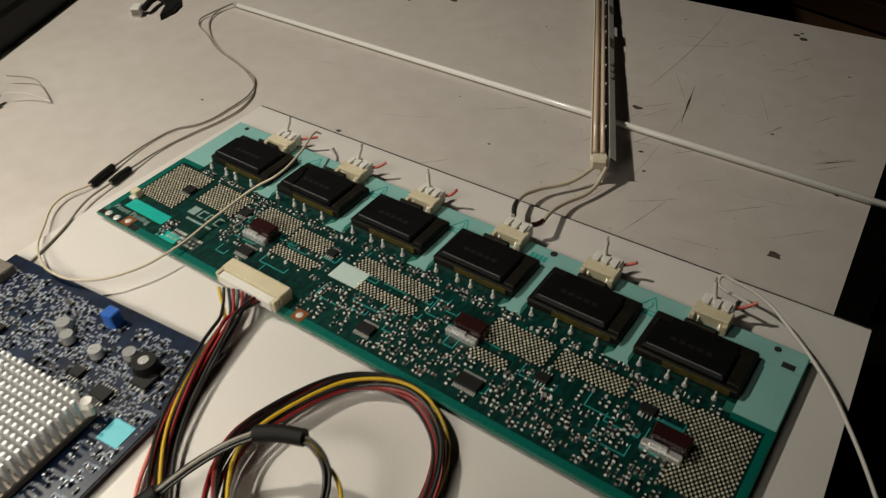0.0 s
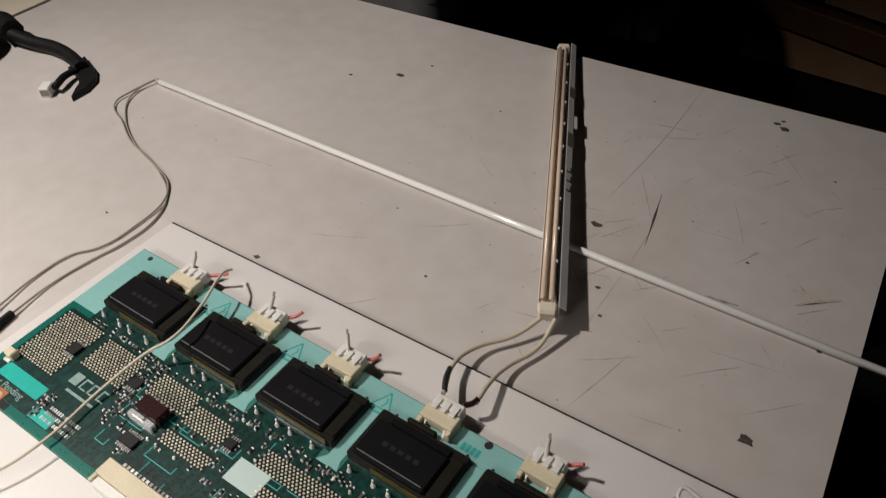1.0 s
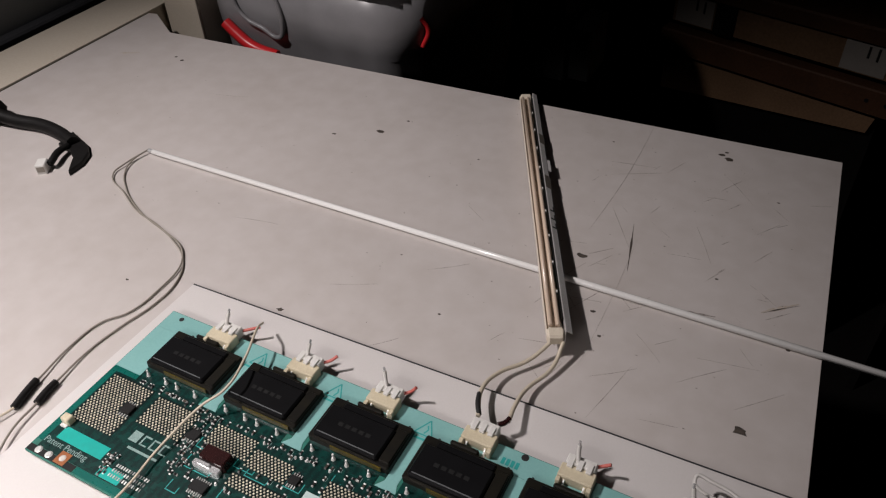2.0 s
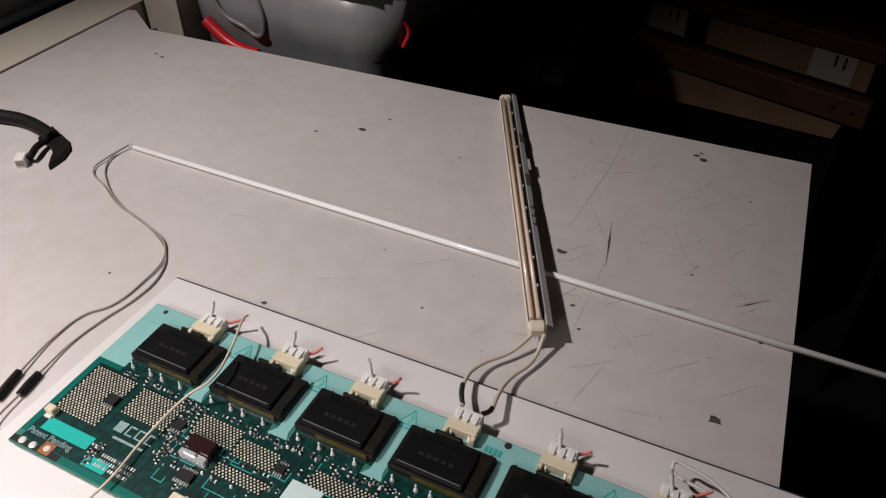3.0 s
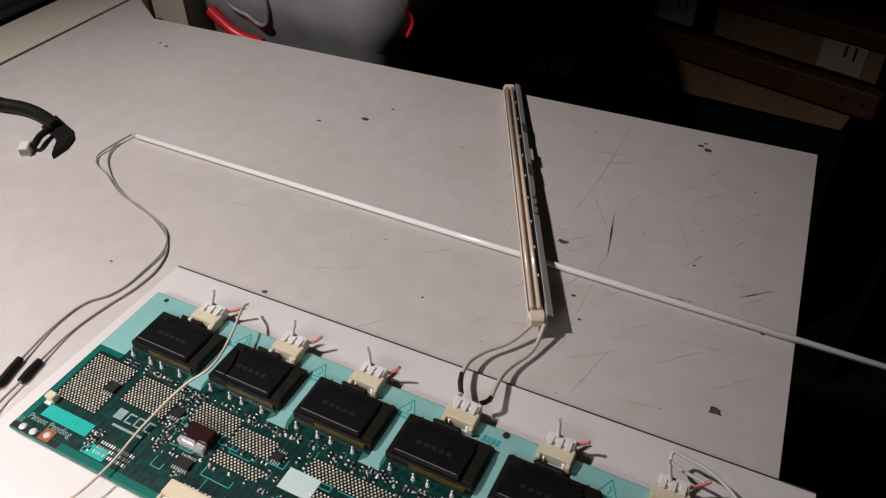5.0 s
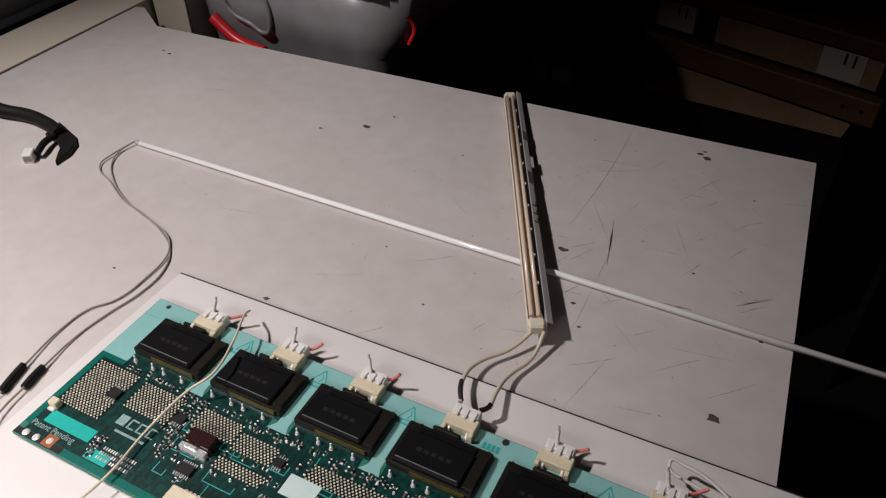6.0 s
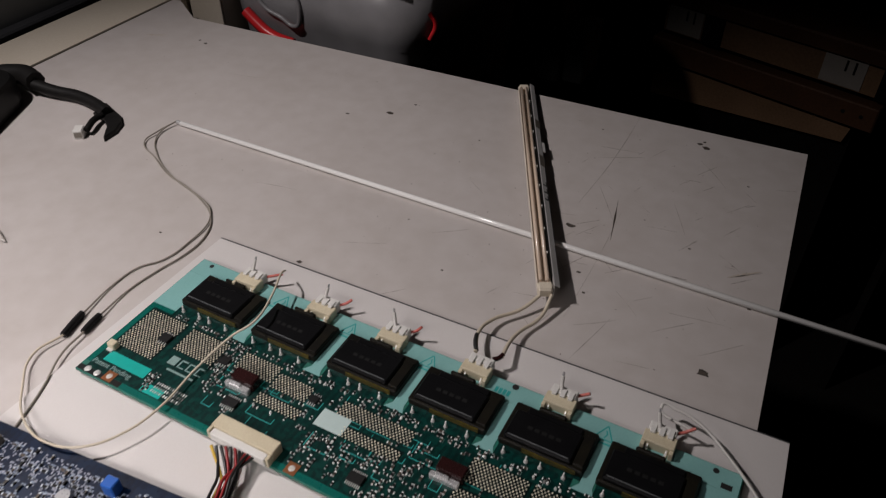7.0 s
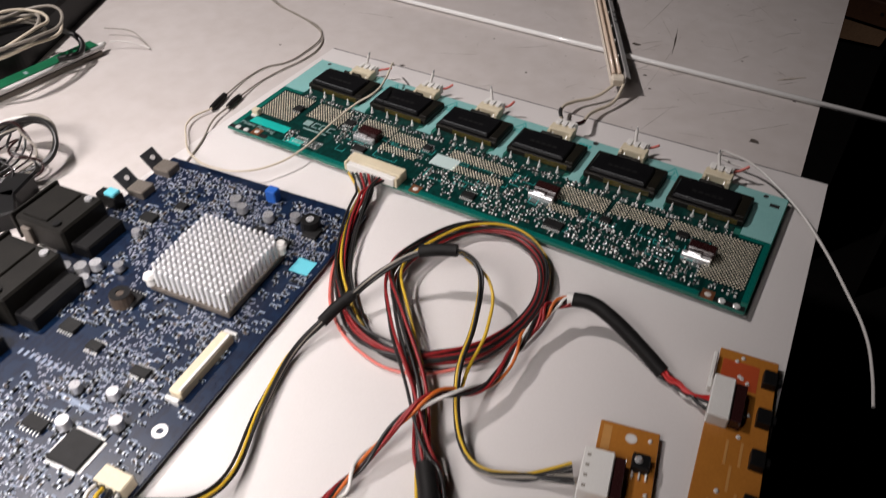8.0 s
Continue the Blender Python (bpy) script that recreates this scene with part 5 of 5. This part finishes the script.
def strip_board():
    m = pose(-0.1580, -0.0640, 0.0, 0, 0, -6.0)
    t = thing("strip_board", "narrow green strip circuit board beside a cable heap", "circuit board", m)
    part("substrate", Shape().box(-0.0075, 0.0030, -0.21, 0.0, 0.0060, 0.0074, 0.0003), GREEN_STRIP, t)
    part("lamp_tube", Shape().rod((0.0052, -0.21, 0.0056), (0.0052, 0.002, 0.0056), 0.0019, 12), TUBE, t, "thin white lamp tube", smooth=True)
    part("rail", Shape().box(-0.0075, 0.0066, -0.21, 0.0, 0.0002, 0.0034, 0.0004), DULL_STEEL, t, "dull metal rail")
    part("spacer", Shape().box(-0.0070, 0.0028, -0.209, -0.001, 0.0036, 0.0059), BLACK, t)
    part("end_plug", Shape().rod((0.0030, 0.0, 0.0056), (0.0020, 0.0060, 0.0056), 0.0024, 12, 0.0014), WHITE_NYLON, t, smooth=True)
    for k in range(8):
        part("print_mark", Shape().box(-0.0040, 0.0005, -0.030 - 0.026 * k, -0.0275 - 0.026 * k, 0.0074, 0.00746), SILK, t)
    c = thing("bare_wire_pair", "thin pale wires at the end of the strip board", "cable")
    cable("wire", [(-0.153, -0.0555, 0.006), (-0.146, -0.0500, 0.006), (-0.138, -0.0455, 0.004), (-0.127, -0.0425, 0.002)], 0.0004, WHITE_WIRE, c)
    cable("wire", [(-0.127, -0.0425, 0.002), (-0.142, -0.037, 0.004), (-0.156, -0.034, 0.005), (-0.174, -0.042, 0.006)], 0.0004, GREY_WIRE, c)


strip_board()


def cable_heaps():
    a = thing("grey_cable_coil", "heap of looped grey and beige cables", "cable")
    rnd = random.Random(4)
    for k in range(7):
        cx, cy = -0.178 + rnd.uniform(-0.006, 0.006), -0.118 + rnd.uniform(-0.006, 0.006)
        r0 = 0.030 + 0.004 * rnd.random()
        pts = [(cx + r0 * 0.75 * math.cos(s + k), cy + r0 * 1.15 * math.sin(s + k), 0.027 + 0.0016 * k + 0.002 * math.sin(3 * s + k)) for s in [0.7 * i for i in range(9)]]
        cable("loop", pts, 0.0011, (GREY_WIRE, GREY_WIRE, CREAM_WIRE, BLACK_WIRE)[k % 4], a)
    cable("loop", [(-0.176, -0.088, 0.026), (-0.160, -0.076, 0.018), (-0.149, -0.0835, 0.012), (-0.155, -0.098, 0.011)], 0.0022, BLACK_WIRE, a)
    b = thing("black_plug_heap", "tangle of thin black leads with black plugs", "cable")
    for k in range(7):
        px, py = -0.128 + 0.004 * k, -0.206 + rnd.uniform(-0.012, 0.012)
        cable("lead", [(px, py, 0.004), (px + 0.014, py + 0.022, 0.014 + 0.002 * (k % 3)), (px + 0.032, py + 0.030 - 0.004 * k, 0.019), (px + 0.046, py + 0.014, 0.012), (px + 0.045, py - 0.010 + 0.002 * k, 0.007)],
              0.0007, (BLACK_WIRE, BLACK_WIRE, BROWN, GREY_WIRE)[k % 4], b)
    for k in range(6):
        e = 0.006 * k
        cable("lead", [(-0.122 + e * 0.3, -0.215 + e, 0.004), (-0.112 + e * 0.4, -0.178 + 0.3 * e, 0.012 + 0.003 * (k % 3)), (-0.090 + e * 0.5, -0.160 - 0.2 * e, 0.018 + 0.002 * (k % 2)),
                       (-0.070 + 0.3 * e, -0.170 - 0.3 * e, 0.012), (-0.064 - 0.1 * e, -0.190 - 0.2 * e, 0.006 + 0.002 * (k % 2)), (-0.066 - 0.5 * e, -0.214, 0.006)],
              0.0012 + 0.0003 * (k % 2), (BLACK_WIRE, GREY_WIRE, WHITE_WIRE, BLACK_WIRE, BLACK_WIRE, BLACK_WIRE)[k], b)
    for k, (x, y, r) in enumerate(((-0.060, -0.208, 20), (-0.050, -0.222, 55), (-0.078, -0.224, -15), (-0.068, -0.240, 35), (-0.088, -0.205, 10))):
        m = pose(x, y, 0.0003, 0, 0, r)
        part("plug", Shape(m).box(-0.007, 0.007, -0.011, 0.011, 0, 0.011, 0.0012), BLACK, b, "black plug")
    c = part("green_terminal", Shape(pose(-0.101, -0.222, 0, 0, 0, 12)).box(-0.006, 0.006, -0.013, 0.013, 0.0002, 0.012, 0.0006), GREEN_STRIP)
    tagged(c, "small green screw terminal among black leads", "terminal")


cable_heaps()


# ---- things beyond the table ----
def storage_bin():
    t = thing("storage_bin", "milky translucent plastic storage bin with red handles", "storage bin")
    x0, x1, y0, y1 = -0.264, -0.034, 0.318, 0.60

    def loop(inset, z, r=0.045, n=9):
        pts = []
        for k, (cx, cy) in enumerate(((x1 - r, y1 - r), (x0 + r, y1 - r), (x0 + r, y0 + r), (x1 - r, y0 + r))):
            for i in range(n + 1):
                a = radians(90 * k + 90 * i / n)
                pts.append((cx + (r - inset) * math.cos(a), cy + (r - inset) * math.sin(a), z))
        return pts

    rings = [loop(0.030, -0.3495), loop(0.012, -0.10), loop(0.006, -0.012), loop(0.003, -0.006), loop(0.0, 0.050), loop(0.003, 0.050), loop(0.009, -0.012), loop(0.033, -0.346)]
    m = len(rings[0])
    faces = [[k * m + i, k * m + (i + 1) % m, (k + 1) * m + (i + 1) % m, (k + 1) * m + i] for k in range(len(rings) - 1) for i in range(m)]
    faces += [list(range(m - 1, -1, -1)), list(range(len(rings) * m - m, len(rings) * m))]
    part("tub", Shape().add([p for q in rings for p in q], faces), BIN, t, "milky grey plastic tub", smooth=True)
    part("lid", Shape().prism([p[:2] for p in loop(-0.004, 0)], 0.0505, 0.060, 0.004), BIN, t)
    cable("latch", [(-0.227, 0.3150, 0.001), (-0.215, 0.3145, -0.008), (-0.199, 0.3140, -0.017), (-0.172, 0.3150, -0.022)], 0.0055, RED_PLASTIC, t, "red plastic handle")
    cable("latch", [(x1 - 0.0035, y0 + 0.032, 0.024), (x1 + 0.0006, y0 + 0.036, 0.012), (x1 - 0.0035, y0 + 0.032, -0.002)], 0.0022, RED_PLASTIC, t, "red plastic handle")
    cable("handle_rim", [(-0.214, 0.3180, 0.045), (-0.213, 0.3175, 0.020), (-0.203, 0.3175, 0.008), (-0.186, 0.3175, 0.002), (-0.168, 0.3175, -0.004), (-0.163, 0.3178, 0.004), (-0.168, 0.3180, 0.045)], 0.0022, BIN, t, "moulded handle rim")
    g = thing("beige_carton", "beige cardboard carton beside the plastic bin", "carton")
    part("body", Shape().box(-0.308, -0.268, 0.325, 0.50, -0.3503, 0.020, 0.002), BEIGE, g)
    part("flap", Shape().box(-0.309, -0.267, 0.3225, 0.3248, -0.030, 0.019, 0.0005), BEIGE, g)
    s = thing("low_stand", "black low stand behind the table", "stand")
    part("top", Shape().box(-0.32, 0.02, 0.315, 1.0, -0.375, -0.3505), NEAR_BLACK, s)
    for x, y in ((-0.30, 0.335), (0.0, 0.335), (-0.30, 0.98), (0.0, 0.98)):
        part("leg", Shape().box(x - 0.015, x + 0.015, y - 0.015, y + 0.015, -0.75, -0.3755), NEAR_BLACK, s)
    for k, (a, b, h) in enumerate(((-0.108, -0.078, -0.12), (-0.076, -0.046, -0.08), (-0.042, -0.012, -0.160))):
        g = thing("grey_box", "narrow grey board box standing on a black case", "box", group="grey boxes behind the table")
        part("carton", Shape().box(a, b, 0.745 + 0.01 * k, 0.84, -0.235, h, 0.002), GREY_BOX, g)
        part("flap", Shape().box(a + 0.002, b - 0.002, 0.742 + 0.01 * k, 0.7445 + 0.01 * k, h - 0.05, h - 0.004), GREY_BOX, g)
    c = thing("dark_case", "black carrying case under the grey boxes", "case")
    part("body", Shape().box(-0.16, -0.005, 0.72, 0.92, -0.3503, -0.262, 0.004), NEAR_BLACK, c)
    part("lid", Shape().box(-0.161, -0.004, 0.719, 0.921, -0.2615, -0.2355, 0.004), NEAR_BLACK, c)
    part("catch", Shape().box(-0.09, -0.07, 0.715, 0.7185, -0.275, -0.25, 0.001), DARK_GAP, c)


storage_bin()


def crate():
    m = pose(0.054, 0.950, 0.0, 0, 0, -14.7)
    t = thing("wooden_crate", "open wooden crate of raw plywood and brown planks in shadow", "crate", m)
    # the slanted foot follows a shadow's edge; the near-black panel below is that shade
    part("front_panel", Shape(Matrix.Rotation(radians(90), 4, "X")).prism([(0.0, -0.318), (0.31, -0.284), (0.318, -0.2505), (0.0, -0.2505)], -0.012, 0.0), PLY, t, "raw plywood panel")
    part("shaded_lower_panel", Shape().box(0.0, 0.318, 0.0125, 0.02, -0.75, -0.2505), NEAR_BLACK, t)
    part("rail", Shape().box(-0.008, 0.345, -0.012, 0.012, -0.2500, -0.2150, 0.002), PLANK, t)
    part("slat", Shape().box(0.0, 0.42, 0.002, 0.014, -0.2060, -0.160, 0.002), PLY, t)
    part("slat_back", Shape().box(0.0, 0.42, 0.0145, 0.5, -0.2147, -0.2065), NEAR_BLACK, t)
    part("top_plank", Shape().box(-0.01, 0.46, -0.006, 0.120, -0.1590, -0.138, 0.003), PLANK, t)
    for y in (0.125, 0.25, 0.375):
        part("top_plank", Shape().box(-0.01, 0.46, y, y + 0.11, -0.1590, -0.140, 0.003), PLANK, t)
    for x in (0.006, 0.250):
        q = part("label", Shape().box(x, x + 0.058, 0.0005, 0.0018, -0.204, -0.163), PAPER_LABEL, t, "pale paper label")
        part("print_bars", Shape().box(x + 0.030, x + 0.033, 0.0001, 0.0004, -0.182, -0.166).box(x + 0.042, x + 0.045, 0.0001, 0.0004, -0.184, -0.166), INK, q)
    for x in (0.068, 0.33):
        part("block", Shape().box(x, x + 0.030, -0.004, 0.0019, -0.206, -0.160), NEAR_BLACK, t)
    # sides coloured near black, as shade, so that no lit edge shows
    part("side", Shape().box(0.0, 0.012, 0.0205, 0.5, -0.75, -0.2155), NEAR_BLACK, t)
    part("side", Shape().box(0.42, 0.432, 0.0125, 0.5, -0.75, -0.160), NEAR_BLACK, t)
    for x in (0.30, 0.325):
        part("screw", Shape().rod((x, -0.0125, -0.232), (x, -0.0121, -0.232), 0.003, 8), INK, t)


crate()
